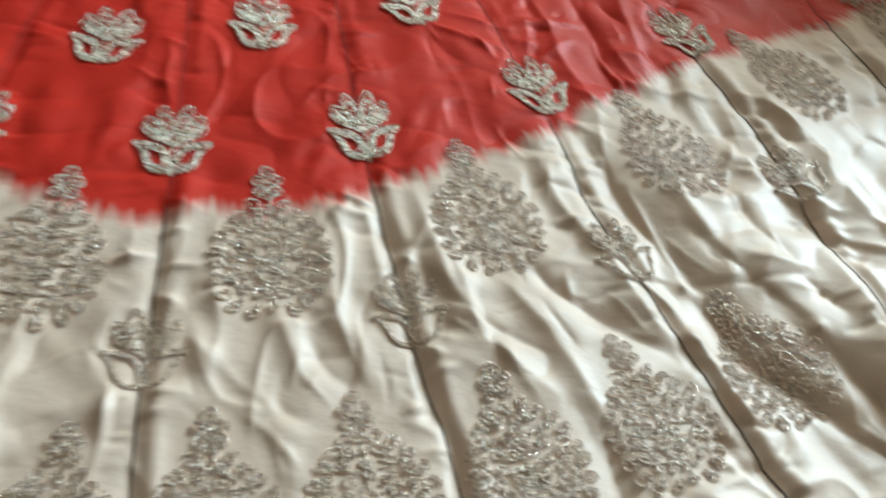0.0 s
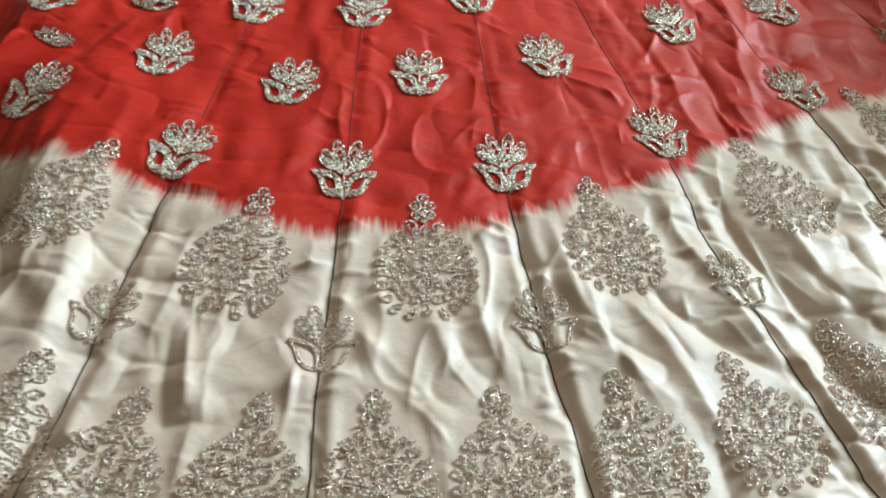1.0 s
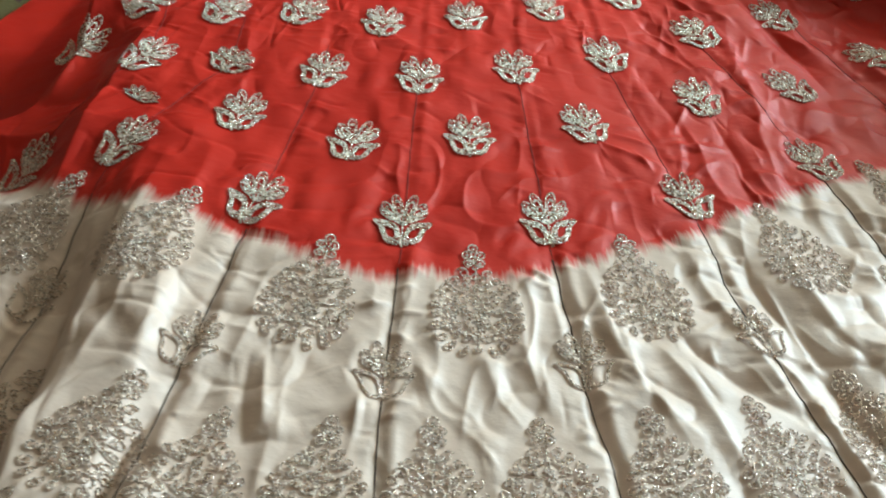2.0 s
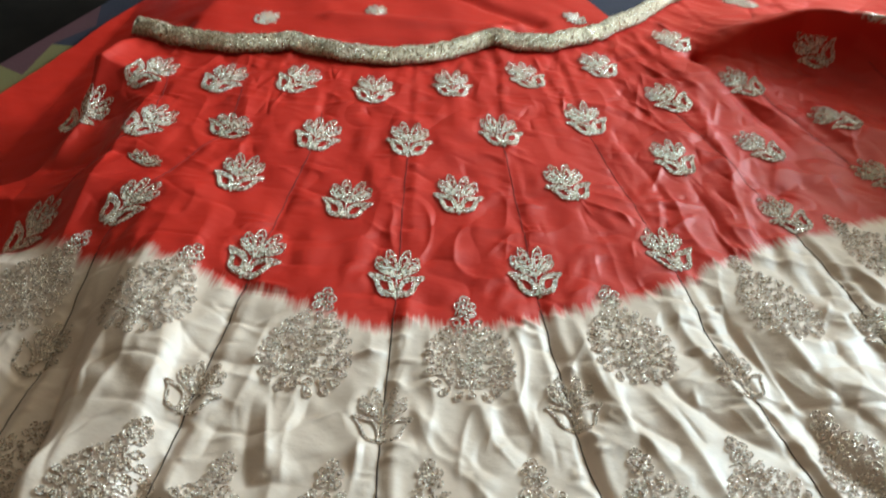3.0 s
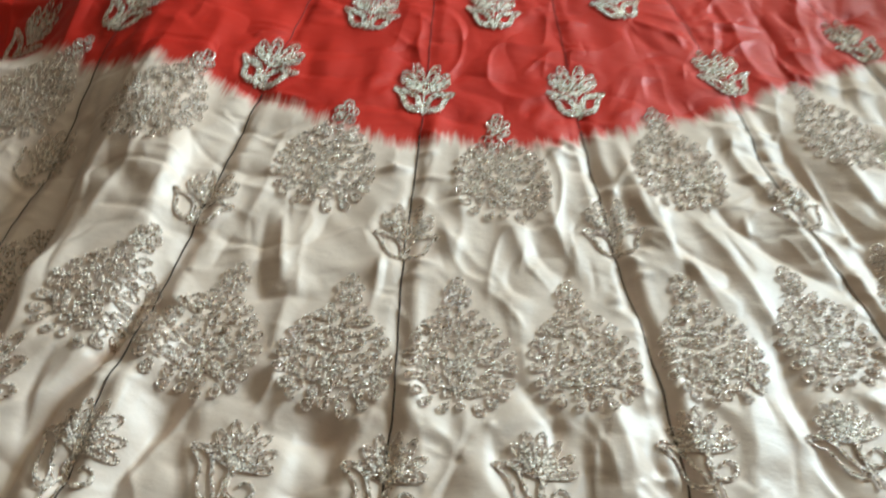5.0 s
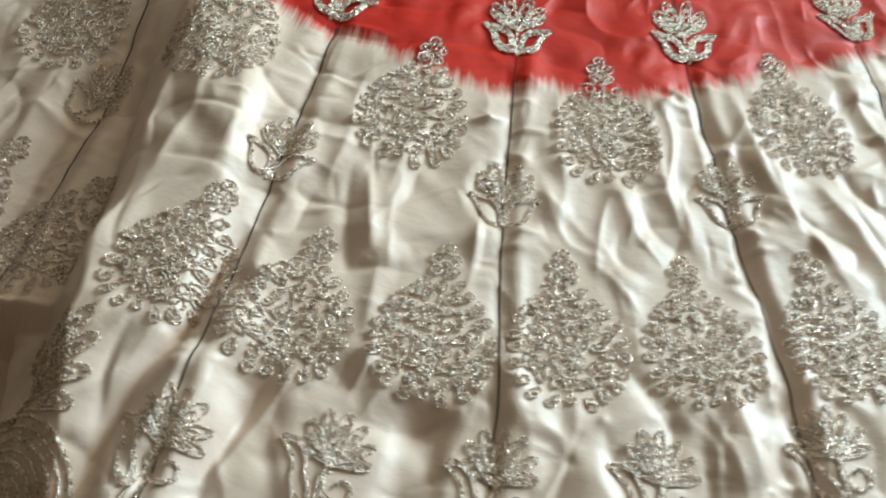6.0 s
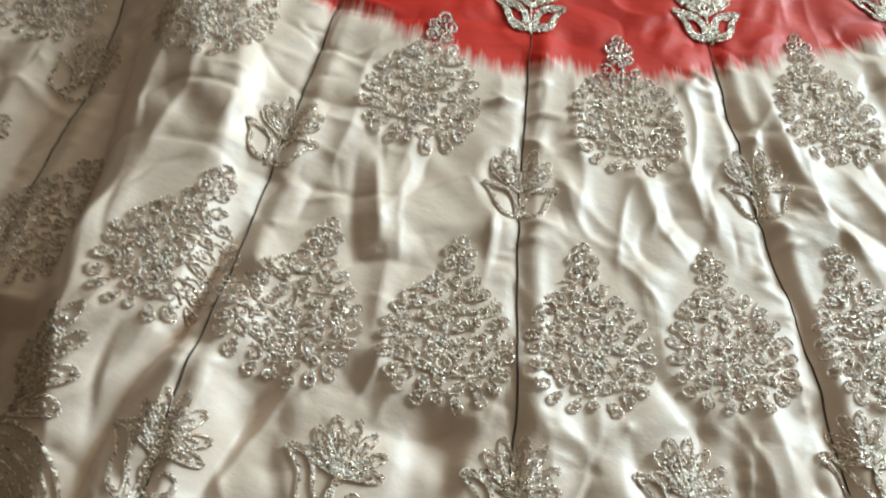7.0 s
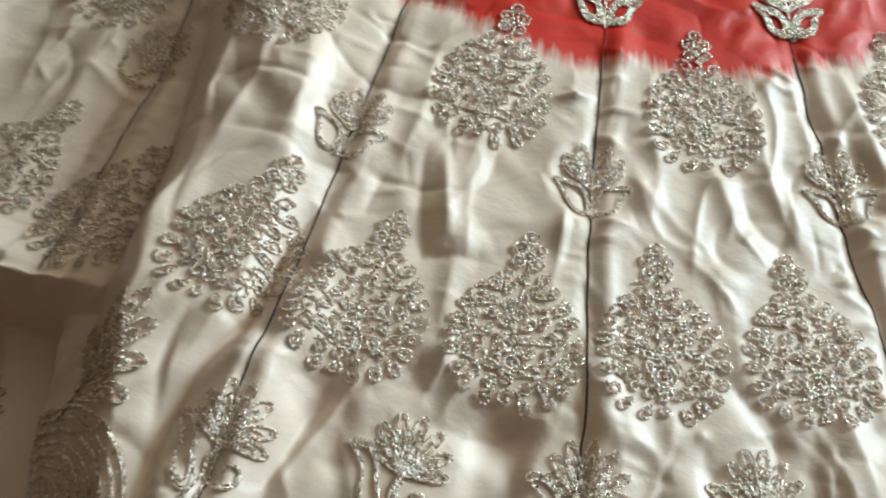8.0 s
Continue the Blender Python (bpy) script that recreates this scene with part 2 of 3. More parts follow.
fold([(0.40, 0.13), (0.45, 0.04), (0.50, -0.05)], -0.008, 0.013)
fold([(0.093, -0.103), (0.119, -0.154)], 0.005, 0.008)
fold([(-0.075, -0.13), (-0.066, -0.18), (-0.056, -0.214), (-0.015, -0.209)], -0.0065, 0.007)
fold([(-0.061, -0.135), (-0.043, -0.205)], 0.008, 0.007)
fold([(-0.10, -0.10), (-0.111, -0.176)], 0.006, 0.010)
fold([(-0.247, 0.0), (-0.238, -0.07), (-0.232, -0.131)], 0.010, 0.014)
fold([(-0.20, 0.06), (-0.192, -0.07), (-0.174, -0.18), (-0.172, -0.27), (-0.175, -0.40)], 0.015, 0.020, 0.026)
fold([(-0.195, -0.03), (-0.183, -0.12), (-0.192, -0.178), (-0.205, -0.24), (-0.198, -0.30)], 0.006, 0.008)
fold([(-0.248, -0.05), (-0.226, -0.175), (-0.226, -0.236), (-0.222, -0.30)], -0.022, 0.014)
fold([(-0.121, -0.195), (-0.133, -0.276), (-0.150, -0.332), (-0.157, -0.40)], -0.015, 0.008)
fold([(-0.080, -0.28), (-0.095, -0.353), (-0.10, -0.42)], -0.011, 0.008)
fold([(-0.108, -0.24), (-0.122, -0.36)], 0.012, 0.012, 0.008)
fold([(0.062, -0.129), (0.099, -0.163), (0.108, -0.19)], 0.006, 0.009)
fold([(0.104, -0.237), (0.145, -0.262), (0.151, -0.31)], -0.008, 0.009)
fold([(-0.047, -0.308), (-0.002, -0.305), (0.025, -0.291)], -0.006, 0.010)
fold([(0.059, -0.275), (0.071, -0.33)], 0.006, 0.009)
fold([(0.174, -0.24), (0.197, -0.30)], 0.007, 0.010)
fold([(0.172, -0.10), (0.198, -0.17), (0.212, -0.25), (0.235, -0.33)], -0.007, 0.009)
fold([(0.245, -0.05), (0.29, -0.085), (0.345, -0.118)], -0.008, 0.009)
fold([(0.212, -0.07), (0.236, -0.14)], -0.007, 0.007)
fold([(0.395, 0.085), (0.421, 0.0), (0.45, -0.05)], -0.008, 0.009)
fold([(0.36, -0.06), (0.393, -0.106), (0.45, -0.16)], -0.012, 0.012)
fold([(0.44, -0.09), (0.48, -0.16), (0.52, -0.24)], -0.012, 0.014)
fold([(0.46, 0.0), (0.49, -0.12), (0.53, -0.26)], 0.020, 0.030)
fold([(0.35, -0.13), (0.38, -0.20), (0.42, -0.30)], -0.010, 0.012)
fold([(0.29, -0.15), (0.30, -0.22), (0.33, -0.31)], -0.009, 0.010)
# steep ridge added beyond the left of view, so the hollow beside it stays dark
fold([(-0.305, -0.27), (-0.310, -0.36), (-0.32, -0.46)], 0.085, 0.016)
fold([(-0.30, -0.02), (-0.31, -0.12), (-0.33, -0.25)], 0.010, 0.016)
fold([(-0.275, -0.06), (-0.285, -0.16), (-0.30, -0.30)], -0.010, 0.013)
fold([(-0.165, -0.276), (-0.162, -0.314), (-0.155, -0.347)], -0.004, 0.005)
fold([(0.055, -0.131), (0.076, -0.162), (0.103, -0.173)], 0.004, 0.006)
fold([(0.109, -0.114), (0.131, -0.145), (0.145, -0.153)], -0.005, 0.008)
fold([(-0.041, -0.262), (-0.054, -0.279), (-0.061, -0.300)], 0.004, 0.007)
fold([(0.024, -0.288), (0.009, -0.301), (-0.010, -0.304)], -0.005, 0.007)
fold([(0.062, -0.284), (0.080, -0.291), (0.090, -0.306)], 0.006, 0.009)
fold([(0.104, -0.275), (0.111, -0.291), (0.120, -0.301)], -0.007, 0.01)
for x, lean, tall in ((-0.085, 0.0, 0.004), (-0.03, -0.02, 0.0035), (0.055, 0.02, 0.004), (0.115, 0.05, 0.0045), (0.19, 0.09, 0.005)):
    fold([(x, -0.05 + max(x, 0) * 0.35), (x + 0.3 * lean, -0.10), (x + lean * 0.8, -0.16)], tall, 0.006)
# the red part
fold([(0.086, 0.412), (0.112, 0.147)], 0.004, 0.009)
fold([(0.328, 0.551), (0.389, 0.429), (0.455, 0.367)], -0.008, 0.012)
fold([(0.46, 0.44), (0.56, 0.38), (0.68, 0.30)], 0.012, 0.03)
fold([(0.281, 0.359), (0.366, 0.238)], 0.006, 0.015)
# tall ridge added out of view to the right, to block the window's light
fold([(0.74, 0.20), (0.74, 0.46), (0.77, 0.65), (0.85, 1.1)], 0.24, 0.055)
fold([(0.327, 0.463), (0.333, 0.36), (0.368, 0.25)], 0.0055, 0.012)
fold([(0.43, 0.50), (0.476, 0.468), (0.507, 0.38), (0.56, 0.344)], 0.006, 0.014)
fold([(0.394, 0.29), (0.467, 0.297), (0.481, 0.245)], 0.005, 0.009)
fold([(0.378, 0.455), (0.419, 0.396), (0.447, 0.327)], -0.006, 0.008)
fold([(0.264, 0.387), (0.298, 0.32), (0.308, 0.231)], 0.005, 0.009)
fold([(0.345, 0.333), (0.357, 0.192), (0.367, 0.147)], 0.006, 0.009)
fold([(0.266, 0.241), (0.299, 0.148), (0.317, 0.108)], 0.0055, 0.008)
fold([(0.30, 0.273), (0.326, 0.184), (0.335, 0.121)], -0.006, 0.008)
fold([(0.226, 0.311), (0.26, 0.239), (0.275, 0.191)], -0.005, 0.008)
fold([(0.389, 0.241), (0.431, 0.269)], -0.005, 0.008)
fold([(0.22, 0.45), (0.27, 0.36), (0.33, 0.28)], -0.004, 0.010)
fold([(-0.379, 0.15), (-0.375, 0.30), (-0.36, 0.38)], 0.014, 0.014)
fold([(-0.40, 0.155), (-0.33, 0.152), (-0.25, 0.150)], -0.010, 0.010)
fold([(-0.37, 0.30), (-0.30, 0.265), (-0.24, 0.25)], -0.006, 0.014)
fold([(-0.24, 0.21), (-0.20, 0.20), (-0.15, 0.21)], -0.005, 0.012)
fold([(-0.177, 0.43), (-0.175, 0.36)], 0.008, 0.022)
fold([(0.066, 0.51), (0.078, 0.44)], 0.010, 0.020)


CREASES = []


def seam_line(*points):
    """A seam's x as a function of y, through points from the hem to the waist."""
    ys, xs = [p[1] for p in points], [p[0] for p in points]
    return lambda y: np.interp(y, ys, xs)


SEAMS = [
    seam_line((-0.50, -0.50), (-0.42, -0.1), (-0.365, 0.05), (-0.284, 0.207), (-0.31, 0.375), (-0.31, 0.5)),
    seam_line((-0.275, -0.50), (-0.268, -0.2), (-0.262, 0.03), (-0.253, 0.074), (-0.20, 0.221), (-0.22, 0.38), (-0.22, 0.5)),
    seam_line((-0.125, -0.50), (-0.122, -0.304), (-0.118, -0.15), (-0.114, 0.01), (-0.104, 0.229), (-0.13, 0.39), (-0.13, 0.5)),
    seam_line((0.062, -0.50), (0.046, -0.29), (0.030, -0.16), (0.018, -0.008), (-0.006, 0.233), (-0.03, 0.41), (-0.03, 0.5)),
    seam_line((0.28, -0.50), (0.20, -0.18), (0.180, -0.125), (0.143, 0.027), (0.121, 0.143), (0.096, 0.265), (0.07, 0.48), (0.07, 0.6)),
    seam_line((0.52, -0.50), (0.365, -0.136), (0.303, -0.002), (0.276, 0.089), (0.19, 0.321), (0.15, 0.50), (0.15, 0.6)),
    seam_line((0.60, -0.50), (0.468, 0.011), (0.444, 0.097), (0.402, 0.196), (0.295, 0.396), (0.25, 0.59), (0.25, 0.7)),
    seam_line((0.76, -0.50), (0.60, 0.10), (0.53, 0.29), (0.397, 0.488), (0.33, 0.72), (0.33, 0.8)),
    seam_line((0.90, -0.50), (0.75, 0.20), (0.66, 0.42), (0.514, 0.611), (0.47, 0.86), (0.47, 0.95)),
]
LEFT_EDGE = seam_line((-0.60, -0.50), (-0.58, -0.10), (-0.50, 0.05), (-0.395, 0.14), (-0.382, 0.20), (-0.382, 0.32), (-0.37, 0.40), (-0.37, 0.5))
RIGHT_EDGE = seam_line((1.0, -0.50), (0.95, 0.20), (0.92, 0.5), (0.62, 0.9), (0.62, 0.95))


def dye_height(x, y):
    return y - np.interp(x, EDGE_X, EDGE_Y)


def pucker():
    """Short creases: drawn in along the seams, and strewn over the cloth, most of them where it was crumpled to the right."""
    rng = random.Random(17)
    for n, line in enumerate(SEAMS):
        y = -0.42
        while y < 0.45:
            side = rng.choice((-1, 1))
            x = float(line(y))
            length, rise = rng.uniform(0.012, 0.04), rng.uniform(-0.35, 0.35)
            big = (1.0 if n > 2 else 0.6) if y < np.interp(x, EDGE_X, EDGE_Y) else 0.55
            CREASES.append(((x + side * 0.003, y), (x + side * length, y + rise * length), big * rng.uniform(0.0014, 0.0034) * rng.choice((-1, 1, 1)), rng.uniform(0.0026, 0.005)))
            y += rng.uniform(0.008, 0.022)
    for _ in range(520):
        x, y = rng.uniform(-0.36, 0.75), rng.uniform(-0.42, 0.75)
        below = y - np.interp(x, EDGE_X, EDGE_Y)
        if y > np.interp(x, WAIST_X, WAIST_Y) - 0.02:
            continue
        likely = 0.9 if below < 0 else (0.95 if x > 0.16 else 0.35)
        if rng.random() > likely:
            continue
        down = math.atan2(x - APEX[0], APEX[1] - y)
        spread = 0.75 if below > 0 else 0.5
        angle = down + rng.gauss(0, spread) + (0.35 if x > 0.15 else 0.0)
        length = rng.uniform(0.02, 0.075)
        bent = (x + math.sin(angle) * length, y - math.cos(angle) * length)
        size = (rng.uniform(0.0014, 0.0042) if below < 0 else rng.uniform(0.0012, 0.0034)) * (0.5 if x < -0.08 else 1.0 if x > 0.1 or below < 0 else 0.6)
        CREASES.append(((x, y), bent, size * rng.choice((-1, 1, 1)), rng.uniform(0.003, 0.0075)))

    for _ in range(1100):
        x, y = rng.uniform(-0.36, 0.62), rng.uniform(-0.42, 0.60)
        below = y - np.interp(x, EDGE_X, EDGE_Y)
        if y > np.interp(x, WAIST_X, WAIST_Y) - 0.02 or rng.random() > (1.0 if below < 0 else 0.45 if x > 0.1 else 0.2):
            continue
        angle = math.atan2(x - APEX[0], APEX[1] - y) + rng.choice((rng.gauss(0, 0.4), rng.gauss(1.5, 0.4)))
        length = rng.uniform(0.010, 0.034)
        CREASES.append(((x, y), (x + math.sin(angle) * length, y - math.cos(angle) * length), rng.uniform(0.0006, 0.0015) * rng.choice((-1, 1)), rng.uniform(0.0018, 0.0034)))


def fold_height(x, y, points, height, width, flat=0.0):
    d = np.maximum(away(x, y, points) - flat, 0) / width
    size = np.sum(np.hypot(*np.diff(points, axis=0).T))
    ends = np.minimum(np.hypot(x - points[0, 0], y - points[0, 1]), np.hypot(x - points[-1, 0], y - points[-1, 1]))
    taper = np.clip(ends / (0.35 * size), 0, 1)
    return height * np.exp(-(d * d) / (0.22 + 0.78 * d)) * taper * (2 - taper)


# the large fold that rolls over towards the hem
ROLL = (np.array([(0.34, 0.53), (0.40, 0.580), (0.46, 0.610), (0.54, 0.610), (0.64, 0.585), (0.84, 0.52)]), 0.094, 0.050)


def rolled(x, y):
    """y of the cloth where the large fold hangs over."""
    return y - 0.76 * fold_height(np.asarray(x, float), np.asarray(y, float), *ROLL)


def cloth_height(x, y):
    """Height of the skirt's upper cloth over the bed."""
    x, y = np.asarray(x, float), np.asarray(y, float)
    z = np.full(np.shape(x), 0.0)
    free = 1 - 0.8 * stiffness(x, y)
    stray_x, stray_y = x + 0.004 * value_noise(x * 26, y * 26, 31), y + 0.004 * value_noise(x * 26, y * 26, 32)
    for points, height, width, flat in FOLDS:
        z += (0.60 if abs(height) < 0.0115 else 1.0) * fold_height(stray_x, stray_y, points, height, width, flat)
    z += fold_height(x, y, *ROLL)
    if not CREASES:
        pucker()
    x_least, x_most, y_least, y_most = x.min(), x.max(), y.min(), y.max()
    for (ax, ay), (bx, by), height, width in CREASES:
        x0, x1, y0, y1 = min(ax, bx) - 3 * width, max(ax, bx) + 3 * width, min(ay, by) - 3 * width, max(ay, by) + 3 * width
        if x0 > x_most or x1 < x_least or y0 > y_most or y1 < y_least:
            continue
        near = (x > x0) & (x < x1) & (y > y0) & (y < y1)
        sx, sy = stray_x[near], stray_y[near]
        dx, dy = bx - ax, by - ay
        along = np.clip(((sx - ax) * dx + (sy - ay) * dy) / (dx * dx + dy * dy), 0, 1)
        d = np.hypot(sx - ax - along * dx, sy - ay - along * dy) / width
        z[near] += free[near] * height * np.exp(-(d * d) / (0.3 + 0.7 * d)) * np.clip(1 - d / 3, 0, 1) * np.sin(math.pi * (0.12 + 0.76 * along))
    turn = np.arctan2(x - APEX[0], APEX[1] - y)
    reach = np.hypot(x - APEX[0], APEX[1] - y)
    low = np.clip((reach - 0.85) / 0.35, 0, 1)
    z += free * low * 0.0045 * value_noise(turn * 30 + 1.5 * value_noise(x * 9, y * 9, 5), reach * 7, 1)
    z += free * (0.0009 + 0.0009 * low) * value_noise((0.75 * x - 0.66 * y) * 45 + 2 * value_noise(x * 14, y * 14, 8), (0.75 * y + 0.66 * x) * 45, 2)
    z += free * 0.0014 * value_noise(turn * 45, reach * 16, 3)
    slant_x, slant_y = 0.82 * x + 0.57 * y, 0.82 * y - 0.57 * x
    z += 0.0017 * value_noise(slant_x * 16, slant_y * 11, 4)
    bend_x, bend_y = x + 0.02 * value_noise(x * 11, y * 11, 21), y + 0.02 * value_noise(x * 11, y * 11, 22)
    z += free * (0.0014 + 0.0012 * low) * (1 - np.abs(value_noise(bend_x * 20, bend_y * 13, 23))) ** 4
    z -= free * (0.0008 + 0.0012 * low) * (1 - np.abs(value_noise(bend_x * 17, bend_y * 26, 24))) ** 5
    z += np.clip((reach - 1.30) / 0.06, 0, 1) * free * 0.0055 * value_noise(turn * 46 + 0.8 * value_noise(x * 10, y * 10, 52), reach * 3, 51)
    for line in SEAMS:
        d = (x - line(y)) / 0.006
        z -= 0.0024 * np.exp(-d * d) * (0.25 + 0.75 * np.clip(0.5 - 8 * dye_height(x, y), 0, 1))
        d = (x - line(y) - 0.009 - 0.003 * value_noise(y * 12, y * 0, 41)) / 0.006
        z += (0.0018 + 0.0012 * value_noise(y * 18, y * 0 + 0.5, 42)) * np.exp(-d * d) * (0.3 + 0.7 * np.clip(0.5 - 8 * dye_height(x, y), 0, 1))
    z -= 0.13 * np.clip(-0.10 - x, 0, 0.11) * np.clip((0.02 - y) / 0.12, 0, 1)
    # the cloth slides down the bed's side beyond the long fold
    z -= 0.045 * np.tanh((0.75 - 0.50 * np.clip((-0.262 - y) / 0.02, 0, 1)) * np.clip(-0.21 - x, 0, 1) * np.clip((0.10 - y) / 0.2, 0, 1) / 0.045)
    z -= 0.055 * np.tanh(0.9 * np.clip(-0.305 - x, 0, 1) * np.clip((0.30 - y) / 0.06, 0, 1) / 0.055) * np.clip((y - 0.0) / 0.05, 0, 1)
    past = np.maximum(-0.196 + 0.30 * (-0.28 - y) - x, 0)
    z -= np.minimum(0.78 * past + 2.4 * np.maximum(past - 0.052, 0), 0.100) * np.clip((-0.268 - y) / 0.012, 0, 1)
    # hem and sides come down to the bed
    z -= 0.115 * np.clip(((-0.415 - y) / 0.04), 0, 1) ** 1.5 + 0.115 * np.clip((x - 0.84) / 0.06, 0, 1) ** 1.5
    return np.maximum(z, -0.104)


# ---- room ----
def room():
    x0, x1, y0, y1, z0, z1 = -2.3, 2.6, -1.9, 3.0, -0.55, 2.4
    tagged(boxed("floor", (x0, x1, y0, y1, z0 - 0.1, z0), FLOOR), "dark stone-tiled bedroom floor", "floor", kind="structure")
    tagged(boxed("ceiling", (x0, x1, y0, y1, z1, z1 + 0.1), CEILING), "plain plastered bedroom ceiling", "ceiling", kind="structure")
    for name, span in (("wall_south", (x0 - 0.12, x1 + 0.12, y0 - 0.12, y0, z0, z1)), ("wall_west", (x0 - 0.12, x0, y0, y1, z0, z1)), ("wall_north", (x0 - 0.12, x1 + 0.12, y1, y1 + 0.12, z0, z1))):
        tagged(boxed(name, span, PLASTER if name == "wall_north" else FILL_CUT_WALL), "beige plastered bedroom wall" if name == "wall_north" else "unseen bedroom wall, made dark brown to cut fill light", "wall", kind="structure")
    wy0, wy1 = WINDOW[1] - WINDOW_W / 2, WINDOW[1] + WINDOW_W / 2
    wz0, wz1 = WINDOW[2] - WINDOW_H / 2, WINDOW[2] + WINDOW_H / 2
    bm = bmesh.new()
    box(bm, x1, x1 + 0.12, y0, wy0, z0, z1)
    box(bm, x1, x1 + 0.12, wy1, y1, z0, z1)
    box(bm, x1, x1 + 0.12, wy0, wy1, z0, wz0)
    box(bm, x1, x1 + 0.12, wy0, wy1, wz1, z1)
    tagged(part("wall_east", bm, PLASTER, None), "beige plastered wall with a window opening", "wall", kind="structure")
    window = tagged(new("window_1"), "bright white-framed bedroom window", "window", kind="structure")
    bm = bmesh.new()
    for y_a, y_b, z_a, z_b in ((wy0, wy1, wz0, wz0 + 0.05), (wy0, wy1, wz1 - 0.05, wz1), (wy0, wy0 + 0.05, wz0 + 0.05, wz1 - 0.05), (wy1 - 0.05, wy1, wz0 + 0.05, wz1 - 0.05)):
        box(bm, x1 + 0.04, x1 + 0.09, y_a, y_b, z_a, z_b)
    part("window_frame", bm, WHITE, window)


def bed():
    base = tagged(new("bed"), "bed with a thick mattress under the spread skirt", "bed")
    base.matrix_world = pose(0.35, 0.35, -0.10, 0, 0, -15)
    x0, x1, y0, y1 = -0.985, 0.95, -1.0, 1.1
    boxed("mattress", (x0 + 0.006, x1 - 0.006, y0 + 0.006, y1 - 0.006, -0.24, -0.014), MATTRESS, base, 0.045)
    boxed("bedsheet", (x0, x1, y0, y1, -0.20, -0.008), SHEET, base, 0.05, "printed navy, lilac and yellow cotton sheet")
    boxed("bed_frame", (x0 - 0.02, x1 + 0.02, y0 - 0.02, y1 + 0.02, -0.36, -0.245), DARKWOOD, base, 0.01)
    for sx in (x0 + 0.05, x1 - 0.05):
        for sy in (y0 + 0.05, y1 - 0.05):
            boxed("leg", (sx - 0.04, sx + 0.04, sy - 0.04, sy + 0.04, -0.45, -0.365), DARKWOOD, base, 0.006)


# ---- embroidery ----
def tube(points, radius, closed, sides=5, pearl=0.0):
    """Cord along points of x, y, z, thick and thin by turns where it is pearled: vertices and faces."""
    p = np.array(points, float)
    n = len(p)
    if closed:
        along = np.roll(p, -1, 0) - np.roll(p, 1, 0)
    else:
        along = np.gradient(p, axis=0)
    along /= np.linalg.norm(along, axis=1, keepdims=True) + 1e-12
    side = np.cross(along, (0, 0, 1.0))
    side /= np.linalg.norm(side, axis=1, keepdims=True) + 1e-12
    up = np.cross(side, along)
    girth = radius * (1 - pearl * (np.arange(n) % 2))[:, None]
    ring = [p + girth * (math.cos(a) * side + math.sin(a) * up) for a in (np.arange(sides) + 0.5) * 2 * math.pi / sides]
    verts = np.stack(ring, 1).reshape(-1, 3)
    faces = []
    for i in range(n if closed else n - 1):
        j = (i + 1) % n
        for s in range(sides):
            t = (s + 1) % sides
            faces.append((i * sides + s, i * sides + t, j * sides + t, j * sides + s))
    return verts, faces


def bead(x, y, radius, z=0.0):
    a = np.arange(6) * math.pi / 3
    low = np.stack([x + radius * np.cos(a), y + radius * np.sin(a), np.full(6, z)], 1)
    mid = np.stack([x + 0.7 * radius * np.cos(a + 0.5), y + 0.7 * radius * np.sin(a + 0.5), np.full(6, z + 0.75 * radius)], 1)
    verts = np.concatenate([low, mid, [[x, y, z + radius]]])
    faces = [(12, 6 + i, 6 + (i + 1) % 6) for i in range(6)] + [(i, (i + 1) % 6, 6 + (i + 1) % 6, 6 + i) for i in range(6)]
    return verts, faces


def petal_outline(x, y, angle, length, width, count, bend=0.0):
    """A pointed loop that starts at x, y and grows in the direction angle (radians from up, to the right)."""
    s = np.arange(count) * 2 * math.pi / count
    t = 0.5 - 0.5 * np.cos(s)
    u = width * np.sin(s) * (0.42 + 0.85 * t) + bend * length * t * t
    v = length * t
    return np.stack([x + v * math.sin(angle) + u * math.cos(angle), y + v * math.cos(angle) - u * math.sin(angle)], 1)


def named(name, pieces):
    """One piece of a motif: its name, vertices and faces."""
    return (name, *joined(pieces))


def joined(pieces):
    verts, faces, start = [], [], 0
    for v, f in pieces:
        verts.append(v)
        faces += [tuple(i + start for i in face) for face in f]
        start += len(v)
    return np.concatenate(verts), faces


def resampled(path, step, closed=True):
    """Points at even steps along a bent line (an even number of them)."""
    p = np.array(path, float)
    if closed:
        p = np.concatenate([p, p[:1]])
    run = np.r_[0, np.cumsum(np.hypot(*np.diff(p, axis=0).T))]
    count = max(6, 2 * int(run[-1] / step / 2))
    at = np.linspace(0, run[-1], count, endpoint=not closed)
    return np.stack([np.interp(at, run, p[:, 0]), np.interp(at, run, p[:, 1])], 1)


def corded(path, cord, closed=True, step=0.0011, lift=1.0):
    q = resampled(path, step, closed)
    return tube(np.c_[q, np.full(len(q), cord * lift)], cord, closed, 4, 0.4)


def nested(outline, scales, cord, towards=None):
    """The same loop stitched again and again inside itself."""
    middle = outline.mean(0) if towards is None else np.array(towards)
    return [corded(middle + (outline - middle) * k, cord, True, 0.0012, 1.0 + 0.5 * (1 - k)) for k in scales]


def rounded(points, count=40):
    """A closed smooth loop through a few corners (two rounds of corner cutting)."""
    p = np.array(points, float)
    for _ in range(3):
        q = np.roll(p, -1, 0)
        p = np.stack([0.75 * p + 0.25 * q, 0.25 * p + 0.75 * q], 1).reshape(-1, 2)
    return p


